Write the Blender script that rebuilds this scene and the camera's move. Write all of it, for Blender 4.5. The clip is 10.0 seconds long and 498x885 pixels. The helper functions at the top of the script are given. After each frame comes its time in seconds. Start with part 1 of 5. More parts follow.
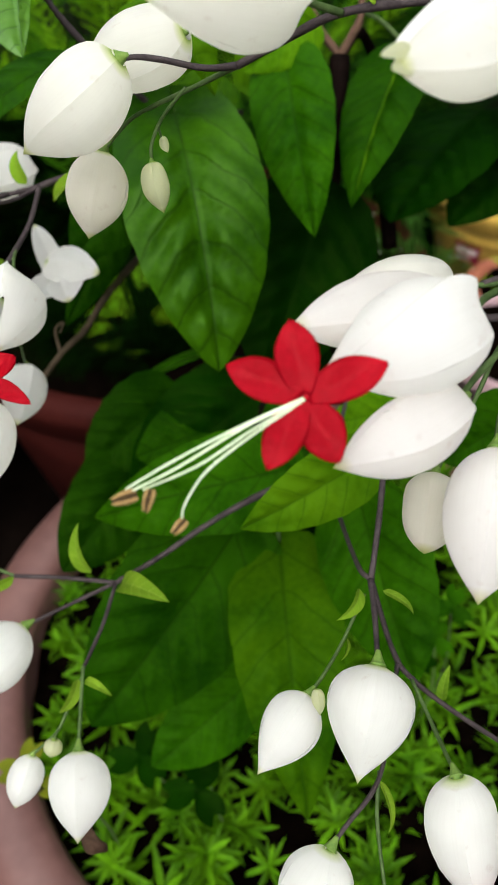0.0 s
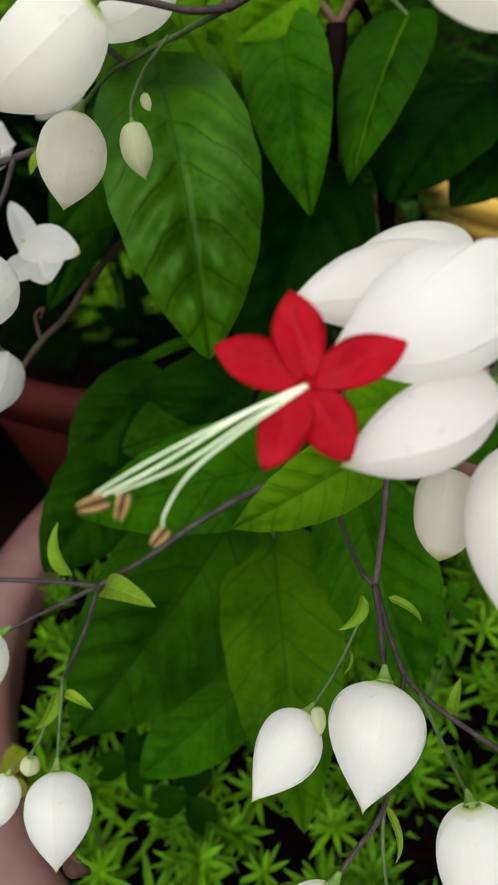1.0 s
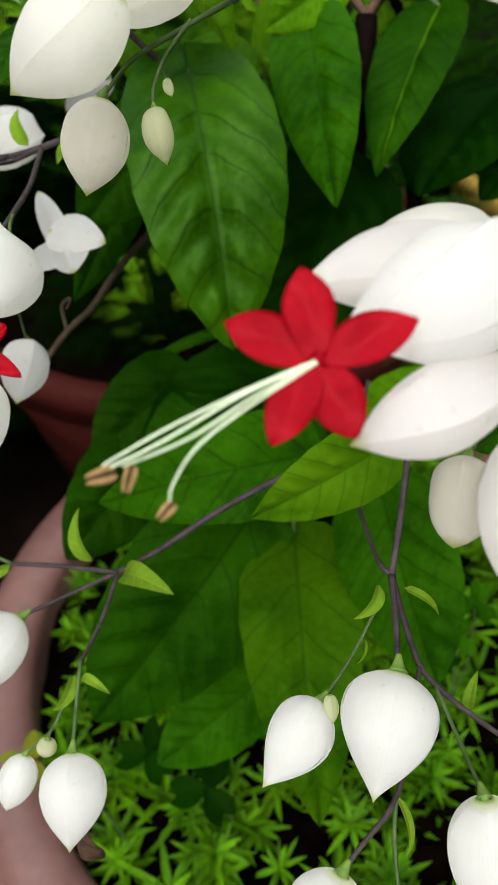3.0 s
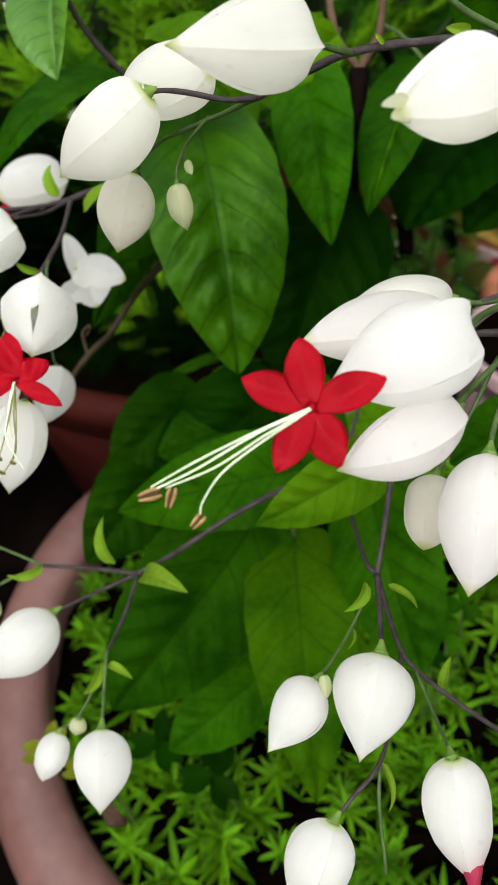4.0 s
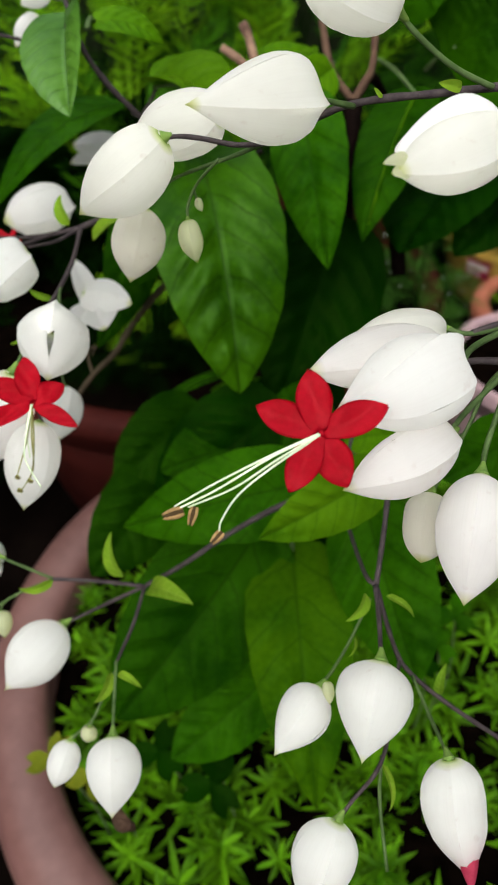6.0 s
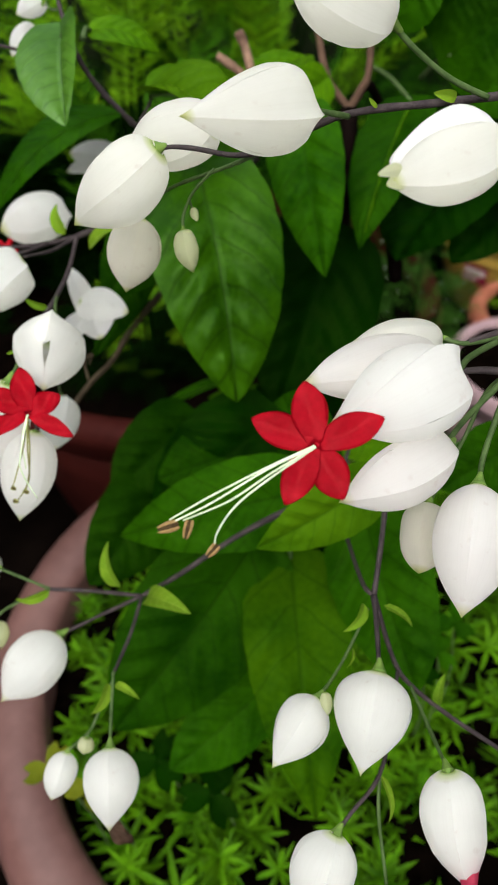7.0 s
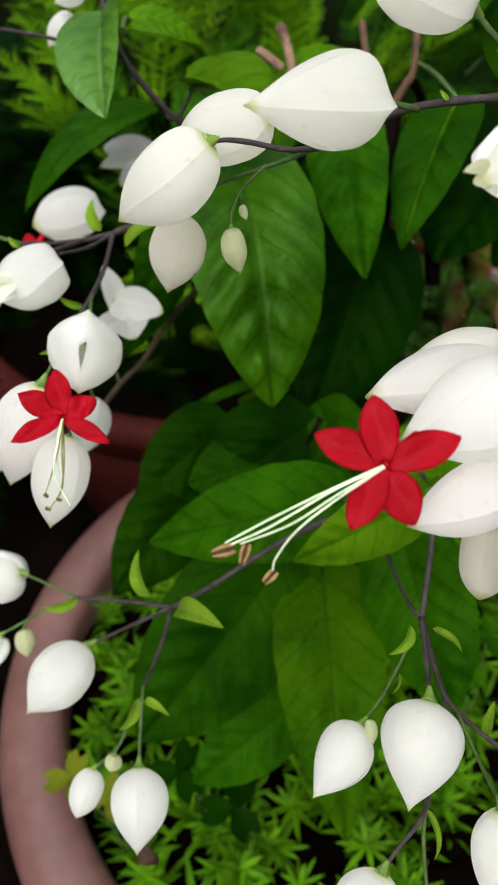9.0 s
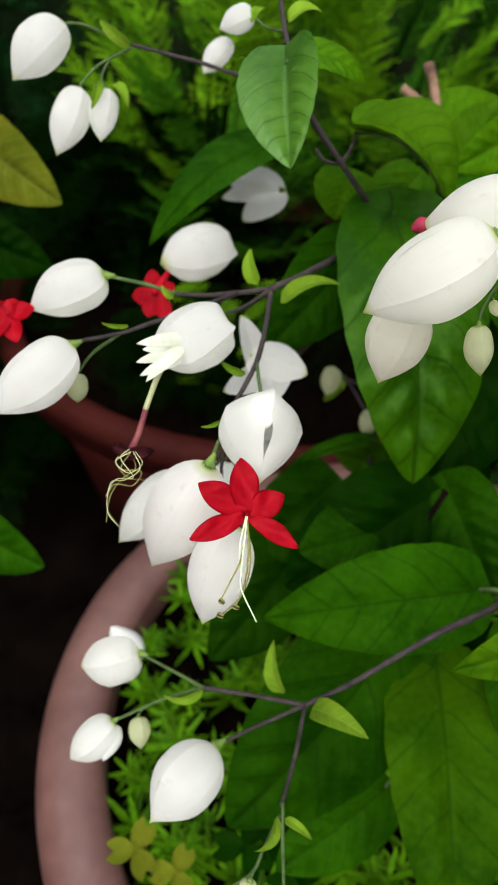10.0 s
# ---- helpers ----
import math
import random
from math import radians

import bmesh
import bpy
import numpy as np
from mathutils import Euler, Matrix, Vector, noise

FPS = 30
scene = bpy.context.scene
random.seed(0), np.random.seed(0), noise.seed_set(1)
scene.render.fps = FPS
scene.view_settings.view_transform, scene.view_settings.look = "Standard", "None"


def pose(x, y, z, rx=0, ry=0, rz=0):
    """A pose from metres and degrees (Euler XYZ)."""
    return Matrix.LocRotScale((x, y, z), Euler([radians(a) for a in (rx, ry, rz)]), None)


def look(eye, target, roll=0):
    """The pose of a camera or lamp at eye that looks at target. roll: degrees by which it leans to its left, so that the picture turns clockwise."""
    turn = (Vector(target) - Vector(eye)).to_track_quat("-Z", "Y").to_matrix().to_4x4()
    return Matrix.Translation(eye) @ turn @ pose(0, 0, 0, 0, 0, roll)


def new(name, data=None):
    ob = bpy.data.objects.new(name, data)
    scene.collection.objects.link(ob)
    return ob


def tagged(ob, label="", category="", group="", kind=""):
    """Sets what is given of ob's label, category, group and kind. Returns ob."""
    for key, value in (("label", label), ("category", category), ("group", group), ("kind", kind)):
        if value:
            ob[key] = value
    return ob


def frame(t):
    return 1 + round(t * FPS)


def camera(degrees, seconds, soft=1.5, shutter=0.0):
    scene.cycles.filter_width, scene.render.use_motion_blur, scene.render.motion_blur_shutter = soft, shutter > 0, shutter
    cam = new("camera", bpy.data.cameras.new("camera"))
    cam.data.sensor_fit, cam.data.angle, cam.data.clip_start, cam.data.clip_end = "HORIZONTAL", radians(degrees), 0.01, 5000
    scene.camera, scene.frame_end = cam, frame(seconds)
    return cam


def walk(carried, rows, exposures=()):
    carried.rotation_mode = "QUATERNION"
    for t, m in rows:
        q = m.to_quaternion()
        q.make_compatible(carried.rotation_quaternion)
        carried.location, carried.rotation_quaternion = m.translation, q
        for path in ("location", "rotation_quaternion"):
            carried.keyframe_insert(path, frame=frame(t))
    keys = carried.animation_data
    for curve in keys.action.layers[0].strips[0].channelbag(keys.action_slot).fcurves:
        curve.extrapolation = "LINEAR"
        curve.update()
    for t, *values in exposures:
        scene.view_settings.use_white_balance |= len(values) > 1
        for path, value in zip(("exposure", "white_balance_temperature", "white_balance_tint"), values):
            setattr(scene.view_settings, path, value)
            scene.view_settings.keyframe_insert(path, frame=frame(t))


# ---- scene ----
PATH = [
    (0, -0.00000, -0.00000, 0.72000, -0.000, -41.998, -0.000),
    (0.5, -0.00401, -0.00308, 0.72287, 0.246, -41.925, -0.277),
    (1, -0.00005, 0.01135, 0.71030, -0.836, -42.695, 0.435),
    (1.5, 0.00092, 0.00966, 0.71211, 2.636, -43.178, -0.970),
    (2, -0.00159, 0.01150, 0.70785, 2.589, -43.576, -0.860),
    (2.5, 0.00027, 0.00997, 0.70974, 2.174, -43.307, -0.558),
    (2.7, 0.00124, 0.01055, 0.70763, 2.408, -43.012, -0.764),
    (3.8, 0.00303, -0.00366, 0.72260, 1.696, -42.442, -0.697),
    (4, 0.00127, -0.00776, 0.72859, 2.205, -42.253, -0.735),
    (4.5, 0.00021, -0.00838, 0.73135, 0.960, -42.046, -0.028),
    (5, -0.00239, -0.01187, 0.73393, 0.946, -41.749, 0.079),
    (6.5, -0.00238, -0.01425, 0.73692, 1.210, -41.090, -0.328),
    (7, -0.00183, -0.01290, 0.73716, 1.053, -40.877, -0.334),
    (7.5, -0.00360, -0.01327, 0.73761, 1.370, -40.816, -0.371),
    (8, -0.00296, -0.00997, 0.73517, 1.594, -40.856, -0.192),
    (8.5, -0.00303, -0.00781, 0.73497, 1.551, -41.205, 0.152),
    (9, -0.00917, -0.00444, 0.73337, 2.686, -40.968, -0.176),
    (9.3, -0.02147, 0.00293, 0.73373, 3.308, -40.505, 1.244),
    (9.5, -0.03917, 0.01327, 0.73478, 2.975, -41.306, 2.485),
    (9.6, -0.04577, 0.01682, 0.73370, 3.238, -40.991, 2.615),
    (10, -0.05916, 0.02375, 0.73591, 1.973, -40.885, 4.785),
]
GAIN = 0.62
cam = camera(38.50, 10.0)
cam.data.dof.use_dof = True
cam.data.dof.focus_distance = 0.140
cam.data.dof.aperture_fstop = 34.0
walk(cam, [(t, pose(x, y, z, 0, 0, yaw) @ pose(0, 0, 0, 90 + pitch) @ pose(0, 0, 0, 0, 0, roll)) for t, x, y, z, yaw, pitch, roll in PATH],
     exposures=[(t, GAIN + stops) for t, stops in ((0.0, 0.12), (0.5, 0.06), (1.0, -0.11), (1.5, 0.03), (2.0, 0.0), (2.5, 0.06), (4.0, 0.12), (4.5, 0.0), (6.5, -0.02), (10.0, 0.0))])

# ---- light: a bright overcast sky, soft from above ----
world = bpy.data.worlds.new("overcast_sky")
scene.world = world
world.use_nodes = True
sky = world.node_tree.nodes.new("ShaderNodeTexSky")
sky.sky_type = "NISHITA"
sky.sun_disc = False
sky.sun_elevation = radians(50)
sky.sun_rotation = radians(195)
sky.dust_density = 4.0
cloud = world.node_tree.nodes.new("ShaderNodeHueSaturation")
cloud.inputs["Saturation"].default_value = 0.35
world.node_tree.links.new(sky.outputs[0], cloud.inputs["Color"])
world.node_tree.links.new(cloud.outputs[0], world.node_tree.nodes["Background"].inputs[0])
world.node_tree.nodes["Background"].inputs[1].default_value = 0.15
sun = new("sun", bpy.data.lights.new("sun", "SUN"))
sun.data.energy = 1.5
sun.data.angle = radians(90)
sun.data.color = (0.95, 1.0, 0.955)
sun.matrix_world = look((-0.35, -0.45, 2.4), (0.0, 0.15, 0.4))


# ---- materials ----
def material(name):
    m = bpy.data.materials.new(name)
    m.use_nodes = True
    nodes, links = m.node_tree.nodes, m.node_tree.links
    return m, nodes, links, nodes["Principled BSDF"]


def ramp(nodes, stops):
    r = nodes.new("ShaderNodeValToRGB")
    r.color_ramp.elements[0].position, r.color_ramp.elements[0].color = stops[0][0], (*stops[0][1], 1)
    r.color_ramp.elements[1].position, r.color_ramp.elements[1].color = stops[-1][0], (*stops[-1][1], 1)
    for at, colour in stops[1:-1]:
        r.color_ramp.elements.new(at).color = (*colour, 1)
    return r


def noise_node(nodes, links, scale, detail=4.0, coord="Object"):
    tc, nz = nodes.new("ShaderNodeTexCoord"), nodes.new("ShaderNodeTexNoise")
    nz.inputs["Scale"].default_value, nz.inputs["Detail"].default_value = scale, detail
    links.new(tc.outputs[coord], nz.inputs["Vector"])
    return nz


def math_node(nodes, links, op, a, b=0.0, clamp=False):
    n = nodes.new("ShaderNodeMath")
    n.operation, n.use_clamp = op, clamp
    for socket, v in zip(n.inputs, (a, b)):
        if isinstance(v, (int, float)):
            socket.default_value = v
        else:
            links.new(v, socket)
    return n.outputs[0]


def mix_colour(nodes, links, factor, a, b, blend="MIX"):
    n = nodes.new("ShaderNodeMixRGB")
    n.blend_type = blend
    for socket, v in zip(n.inputs, (factor, a, b)):
        if isinstance(v, (int, float)):
            socket.default_value = v
        elif isinstance(v, tuple):
            socket.default_value = (*v, 1)
        else:
            links.new(v, socket)
    return n.outputs[0]


def see_through(m, nodes, links, shader, colour, share):
    """Thin living tissue: part of the light that falls on it passes through."""
    glow, both = nodes.new("ShaderNodeBsdfTranslucent"), nodes.new("ShaderNodeMixShader")
    links.new(colour, glow.inputs["Color"])
    both.inputs[0].default_value = share
    links.new(shader.outputs[0], both.inputs[1])
    links.new(glow.outputs[0], both.inputs[2])
    links.new(both.outputs[0], nodes["Material Output"].inputs["Surface"])


def plain(name, dark, light, scale, rough=0.6, bump=0.0, bump_scale=None, through_share=0.0, vary=0.25, gloss=0.12, island=False):
    """A surface with two scales of mottling, fine relief, and a shade of its own for each object."""
    m, nodes, links, p = material(name)
    big, fine = noise_node(nodes, links, scale), noise_node(nodes, links, scale * 7, 6.0)
    both = math_node(nodes, links, "ADD", math_node(nodes, links, "MULTIPLY", big.outputs[0], 0.65), math_node(nodes, links, "MULTIPLY", fine.outputs[0], 0.35))
    r = ramp(nodes, [(0.32, dark), (0.68, light)])
    links.new(both, r.inputs[0])
    info = nodes.new("ShaderNodeNewGeometry" if island else "ShaderNodeObjectInfo")
    own = info.outputs["Random Per Island" if island else "Random"]
    hsv = nodes.new("ShaderNodeHueSaturation")
    links.new(math_node(nodes, links, "ADD", math_node(nodes, links, "MULTIPLY", own, vary), 1.0 - vary / 2), hsv.inputs["Value"])
    links.new(r.outputs[0], hsv.inputs["Color"])
    links.new(hsv.outputs[0], p.inputs["Base Color"])
    p.inputs["Roughness"].default_value = rough
    p.inputs["Specular IOR Level"].default_value = gloss
    if bump:
        nz, b = noise_node(nodes, links, bump_scale or scale * 7, 6.0), nodes.new("ShaderNodeBump")
        b.inputs["Strength"].default_value, b.inputs["Distance"].default_value = bump, 0.0006
        links.new(nz.outputs[0], b.inputs["Height"])
        links.new(b.outputs[0], p.inputs["Normal"])
    if through_share:
        see_through(m, nodes, links, p, hsv.outputs[0], through_share)
    return m


def leaf_material(name, dark, light, vein, rough=0.40, share=0.25, gloss=0.08, tint=(0.40, 0.90, 0.12)):
    """A broad leaf: mottled green, paler midrib and side veins that follow the blade, glossy skin."""
    m, nodes, links, p = material(name)
    uv, sep = nodes.new("ShaderNodeUVMap"), nodes.new("ShaderNodeSeparateXYZ")
    links.new(uv.outputs[0], sep.inputs[0])
    across = math_node(nodes, links, "ABSOLUTE", math_node(nodes, links, "SUBTRACT", sep.outputs[0], 0.5))
    wave = math_node(nodes, links, "SUBTRACT", sep.outputs[1], math_node(nodes, links, "ADD", math_node(nodes, links, "MULTIPLY", across, 0.80), math_node(nodes, links, "MULTIPLY", math_node(nodes, links, "MULTIPLY", across, across), 0.90)))
    wave = math_node(nodes, links, "ADD", wave, math_node(nodes, links, "MULTIPLY", noise_node(nodes, links, 55.0, 2.0).outputs[0], 0.11))
    saw = math_node(nodes, links, "ABSOLUTE", math_node(nodes, links, "SUBTRACT", math_node(nodes, links, "FRACT", math_node(nodes, links, "MULTIPLY", wave, 6.0)), 0.5))
    side = math_node(nodes, links, "SUBTRACT", 1.0, math_node(nodes, links, "DIVIDE", saw, 0.065), clamp=True)
    mid = math_node(nodes, links, "SUBTRACT", 1.0, math_node(nodes, links, "DIVIDE", across, 0.010), clamp=True)
    veins = math_node(nodes, links, "MAXIMUM", math_node(nodes, links, "MULTIPLY", side, 0.80), mid)
    big, fine = noise_node(nodes, links, 38.0), noise_node(nodes, links, 420.0, 6.0)
    both = math_node(nodes, links, "ADD", math_node(nodes, links, "MULTIPLY", big.outputs[0], 0.7), math_node(nodes, links, "MULTIPLY", fine.outputs[0], 0.3))
    r = ramp(nodes, [(0.36, dark), (0.64, light)])
    links.new(both, r.inputs[0])
    info, hsv = nodes.new("ShaderNodeObjectInfo"), nodes.new("ShaderNodeHueSaturation")
    links.new(math_node(nodes, links, "ADD", math_node(nodes, links, "MULTIPLY", info.outputs["Random"], 0.5), 0.75), hsv.inputs["Value"])
    links.new(r.outputs[0], hsv.inputs["Color"])
    colour = mix_colour(nodes, links, math_node(nodes, links, "MULTIPLY", veins, 0.62), hsv.outputs[0], vein)
    links.new(colour, p.inputs["Base Color"])
    p.inputs["Roughness"].default_value = rough
    p.inputs["Specular IOR Level"].default_value = gloss
    p.inputs["Specular Tint"].default_value = (*tint, 1)
    b = nodes.new("ShaderNodeBump")
    b.inputs["Strength"].default_value, b.inputs["Distance"].default_value = 0.35, 0.0005
    cells = nodes.new("ShaderNodeTexVoronoi")
    cells.feature = "DISTANCE_TO_EDGE"
    cells.inputs["Scale"].default_value = 300.0
    links.new(noise_node(nodes, links, 1.0).inputs["Vector"].links[0].from_socket, cells.inputs["Vector"])
    links.new(math_node(nodes, links, "SUBTRACT", math_node(nodes, links, "MULTIPLY", cells.outputs[0], 0.5), veins), b.inputs["Height"])
    links.new(b.outputs[0], p.inputs["Normal"])
    see_through(m, nodes, links, p, mix_colour(nodes, links, 1.0, colour, (1.0, 1.0, 0.55), "MULTIPLY"), share)
    return m


def calyx_material(name, body, base_tint, tip_tint):
    """White papery sepals, a little green towards the stalk and the very tip, faint pink bruises and specks."""
    m, nodes, links, p = material(name)
    uv, sep = nodes.new("ShaderNodeUVMap"), nodes.new("ShaderNodeSeparateXYZ")
    links.new(uv.outputs[0], sep.inputs[0])
    base = ramp(nodes, [(0.0, (0.30, 0.45, 0.07)), (0.014, base_tint), (0.045, body), (0.90, body), (0.955, tip_tint), (1.0, (0.45, 0.50, 0.14))])
    links.new(sep.outputs[1], base.inputs[0])
    big = noise_node(nodes, links, 90.0)
    tint = ramp(nodes, [(0.35, (0.95, 0.94, 0.94)), (0.62, (1.0, 1.0, 1.0))])
    links.new(big.outputs[0], tint.inputs[0])
    colour = mix_colour(nodes, links, 0.8, base.outputs[0], tint.outputs[0], "MULTIPLY")
    vein, pull = nodes.new("ShaderNodeTexNoise"), nodes.new("ShaderNodeMapping")
    pull.inputs["Scale"].default_value = (26.0, 1.6, 1.0)
    links.new(uv.outputs[0], pull.inputs[0])
    links.new(pull.outputs[0], vein.inputs["Vector"])
    vein.inputs["Scale"].default_value, vein.inputs["Detail"].default_value = 1.0, 3.0
    streak = ramp(nodes, [(0.36, (0.90, 0.90, 0.88)), (0.52, (1.0, 1.0, 1.0))])
    links.new(vein.outputs[0], streak.inputs[0])
    colour = mix_colour(nodes, links, 0.16, colour, streak.outputs[0], "MULTIPLY")
    bruise = ramp(nodes, [(0.64, (1.0, 1.0, 1.0)), (0.74, (0.90, 0.86, 0.85))])
    links.new(noise_node(nodes, links, 330.0, 6.0).outputs[0], bruise.inputs[0])
    colour = mix_colour(nodes, links, 0.7, colour, bruise.outputs[0], "MULTIPLY")
    speck = nodes.new("ShaderNodeTexVoronoi")
    speck.inputs["Scale"].default_value = 95.0
    links.new(big.inputs["Vector"].links[0].from_socket, speck.inputs["Vector"])
    spots = math_node(nodes, links, "LESS_THAN", speck.outputs["Distance"], 0.026)
    rare = math_node(nodes, links, "GREATER_THAN", noise_node(nodes, links, 130.0).outputs[0], 0.56)
    colour = mix_colour(nodes, links, math_node(nodes, links, "MULTIPLY", math_node(nodes, links, "MULTIPLY", spots, rare), 0.6), colour, (0.18, 0.12, 0.10))
    links.new(colour, p.inputs["Base Color"])
    p.inputs["Roughness"].default_value = 0.62
    p.inputs["Specular IOR Level"].default_value = 0.25
    b, fibre = nodes.new("ShaderNodeBump"), nodes.new("ShaderNodeTexNoise")
    stretch = nodes.new("ShaderNodeMapping")
    stretch.inputs["Scale"].default_value = (60.0, 4.0, 1.0)
    links.new(uv.outputs[0], stretch.inputs[0])
    links.new(stretch.outputs[0], fibre.inputs["Vector"])
    fibre.inputs["Scale"].default_value = 1.0
    b.inputs["Strength"].default_value, b.inputs["Distance"].default_value = 0.28, 0.0003
    links.new(fibre.outputs[0], b.inputs["Height"])
    links.new(b.outputs[0], p.inputs["Normal"])
    see_through(m, nodes, links, p, mix_colour(nodes, links, 1.0, colour, (1.0, 0.995, 0.97), "MULTIPLY"), 0.66)
    return m


white_sepal = calyx_material("white_sepal", (0.95, 0.952, 0.93), (0.74, 0.80, 0.52), (0.80, 0.82, 0.60))
pure_sepal = calyx_material("pure_sepal", (0.97, 0.97, 0.96), (0.80, 0.84, 0.62), (0.84, 0.84, 0.66))
flushed_sepal = calyx_material("flushed_sepal", (0.955, 0.938, 0.925), (0.72, 0.76, 0.50), (0.80, 0.78, 0.58))
cream_sepal = calyx_material("cream_sepal", (0.955, 0.953, 0.905), (0.68, 0.76, 0.38), (0.70, 0.74, 0.36))
# For two overshadowed calyces: warm light through the papery sepals is in the colour.
warm_shade_sepal = calyx_material("warm_shade_sepal", (0.95, 0.925, 0.83), (0.66, 0.72, 0.34), (0.72, 0.72, 0.42))
papery_white = plain("papery_white", (0.92, 0.925, 0.90), (0.96, 0.96, 0.945), 300, 0.6, through_share=0.5, vary=0.05)
papery_tip = plain("papery_tip", (0.74, 0.78, 0.60), (0.90, 0.91, 0.84), 300, 0.6, through_share=0.4, vary=0.08)
cream_bud = calyx_material("cream_bud", (0.74, 0.77, 0.52), (0.36, 0.48, 0.13), (0.50, 0.55, 0.22))
crimson_petal = plain("crimson_petal", (0.47, 0.003, 0.014), (0.64, 0.007, 0.027), 160, 0.42, 0.08, through_share=0.25, vary=0.12, gloss=0.10)
furled_pink = plain("furled_pink", (0.30, 0.025, 0.055), (0.44, 0.05, 0.09), 260, 0.5, 0.2, through_share=0.2, vary=0.15)
filament_white = plain("filament_white", (0.55, 0.68, 0.42), (0.74, 0.82, 0.60), 300, 0.5)
anther_tan = plain("anther_tan", (0.20, 0.115, 0.04), (0.46, 0.30, 0.13), 900, 0.8, 0.6)
filament_olive = plain("filament_olive", (0.20, 0.20, 0.06), (0.34, 0.33, 0.12), 300, 0.5)
anther_green = plain("anther_green", (0.14, 0.15, 0.04), (0.30, 0.30, 0.10), 900, 0.7, 0.5)
withered_sac = plain("withered_sac", (0.035, 0.020, 0.008), (0.08, 0.05, 0.02), 900, 0.8, 0.5)
faded_tube = plain("faded_tube", (0.38, 0.42, 0.20), (0.58, 0.60, 0.34), 120, 0.6)
pink_tube = plain("pink_tube", (0.13, 0.025, 0.04), (0.26, 0.09, 0.085), 200, 0.6)
withered_petal = plain("withered_petal", (0.03, 0.006, 0.008), (0.08, 0.014, 0.018), 300, 0.7, 0.5)
green_stalk = plain("green_stalk", (0.040, 0.070, 0.022), (0.095, 0.150, 0.050), 200, 0.5, 0.2)
receptacle_green = plain("receptacle_green", (0.085, 0.165, 0.035), (0.210, 0.310, 0.065), 260, 0.5, 0.2)
purple_bark = plain("purple_bark", (0.028, 0.021, 0.023), (0.074, 0.058, 0.058), 300, 0.6, 0.5)
# Bark taken almost to black: the gloom behind the leaves is in it.
shaded_bark = plain("shaded_bark", (0.002, 0.0012, 0.0010), (0.009, 0.005, 0.004), 160, 0.8, 0.8, gloss=0.02)
brown_bark = plain("brown_bark", (0.08, 0.045, 0.03), (0.17, 0.10, 0.065), 200, 0.7, 0.8)
dry_twig = plain("dry_twig", (0.028, 0.020, 0.012), (0.085, 0.062, 0.038), 220, 0.8, 0.8)
cut_bark = plain("cut_bark", (0.09, 0.05, 0.035), (0.34, 0.21, 0.14), 110, 0.8, 0.8)
leaf_green = leaf_material("leaf_green", (0.00592, 0.0371, 0.00035), (0.0215, 0.088, 0.00079), (0.0045, 0.023, 0.0004))
leaf_mid = leaf_material("leaf_mid", (0.00398, 0.027, 0.00035), (0.014, 0.0621, 0.00062), (0.0035, 0.020, 0.0004), gloss=0.06)
# Darker copies of leaf_mid: shade inside the plant is put into their green.
leaf_half_shaded = leaf_material("leaf_half_shaded", (0.0026, 0.019, 0.0003), (0.0095, 0.043, 0.0005), (0.0018, 0.012, 0.0003), gloss=0.08)
leaf_shaded = leaf_material("leaf_shaded", (0.0010, 0.0105, 0.00014), (0.0033, 0.025, 0.0002), (0.0015, 0.011, 0.0002), gloss=0.05)
leaf_fresh = leaf_material("leaf_fresh", (0.0146, 0.0616, 0.00062), (0.0452, 0.123, 0.0012), (0.008, 0.034, 0.0007))
leaf_glossy = leaf_material("leaf_glossy", (0.00839, 0.042, 0.00042), (0.0305, 0.0996, 0.000948), (0.0045, 0.023, 0.0004), rough=0.40, gloss=0.24, tint=(0.55, 1.0, 0.30))
leaf_bright = leaf_material("leaf_bright", (0.034, 0.108, 0.0012), (0.080, 0.190, 0.0028), (0.019, 0.070, 0.0014))
leaf_tender = leaf_material("leaf_tender", (0.030, 0.098, 0.006), (0.066, 0.165, 0.014), (0.022, 0.075, 0.006), rough=0.45, gloss=0.5, tint=(0.75, 1.0, 0.75))
leaf_yellow = leaf_material("leaf_yellow", (0.088, 0.11, 0.007), (0.16, 0.17, 0.012), (0.16, 0.19, 0.03))
bract_green = leaf_material("bract_green", (0.11, 0.22, 0.012), (0.20, 0.33, 0.022), (0.24, 0.36, 0.05), share=0.3)
stonecrop_green = plain("stonecrop_green", (0.021, 0.082, 0.0013), (0.100, 0.250, 0.0042), 40, 0.45, through_share=0.2, vary=0.9, island=True, gloss=0.05)
fern_green = plain("fern_green", (0.060, 0.215, 0.005), (0.28, 0.54, 0.012), 9, 0.55, through_share=0.35, vary=1.0, island=True, gloss=0.05)
fern_mid = plain("fern_mid", (0.024, 0.110, 0.003), (0.08, 0.25, 0.008), 12, 0.55, through_share=0.3, vary=0.4, island=True, gloss=0.05)
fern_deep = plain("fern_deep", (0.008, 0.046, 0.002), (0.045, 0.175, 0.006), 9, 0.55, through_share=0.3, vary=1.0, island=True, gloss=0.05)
# Near-black green: shade among the crowded sprays is put into the colour.
fern_shaded = plain("fern_shaded", (0.0009, 0.005, 0.0004), (0.0042, 0.018, 0.0010), 12, 0.7, through_share=0.2, vary=0.9, island=True, gloss=0.01)
fern_grey = plain("fern_grey", (0.010, 0.042, 0.005), (0.050, 0.135, 0.016), 12, 0.6, through_share=0.25, vary=0.9, island=True, gloss=0.04)
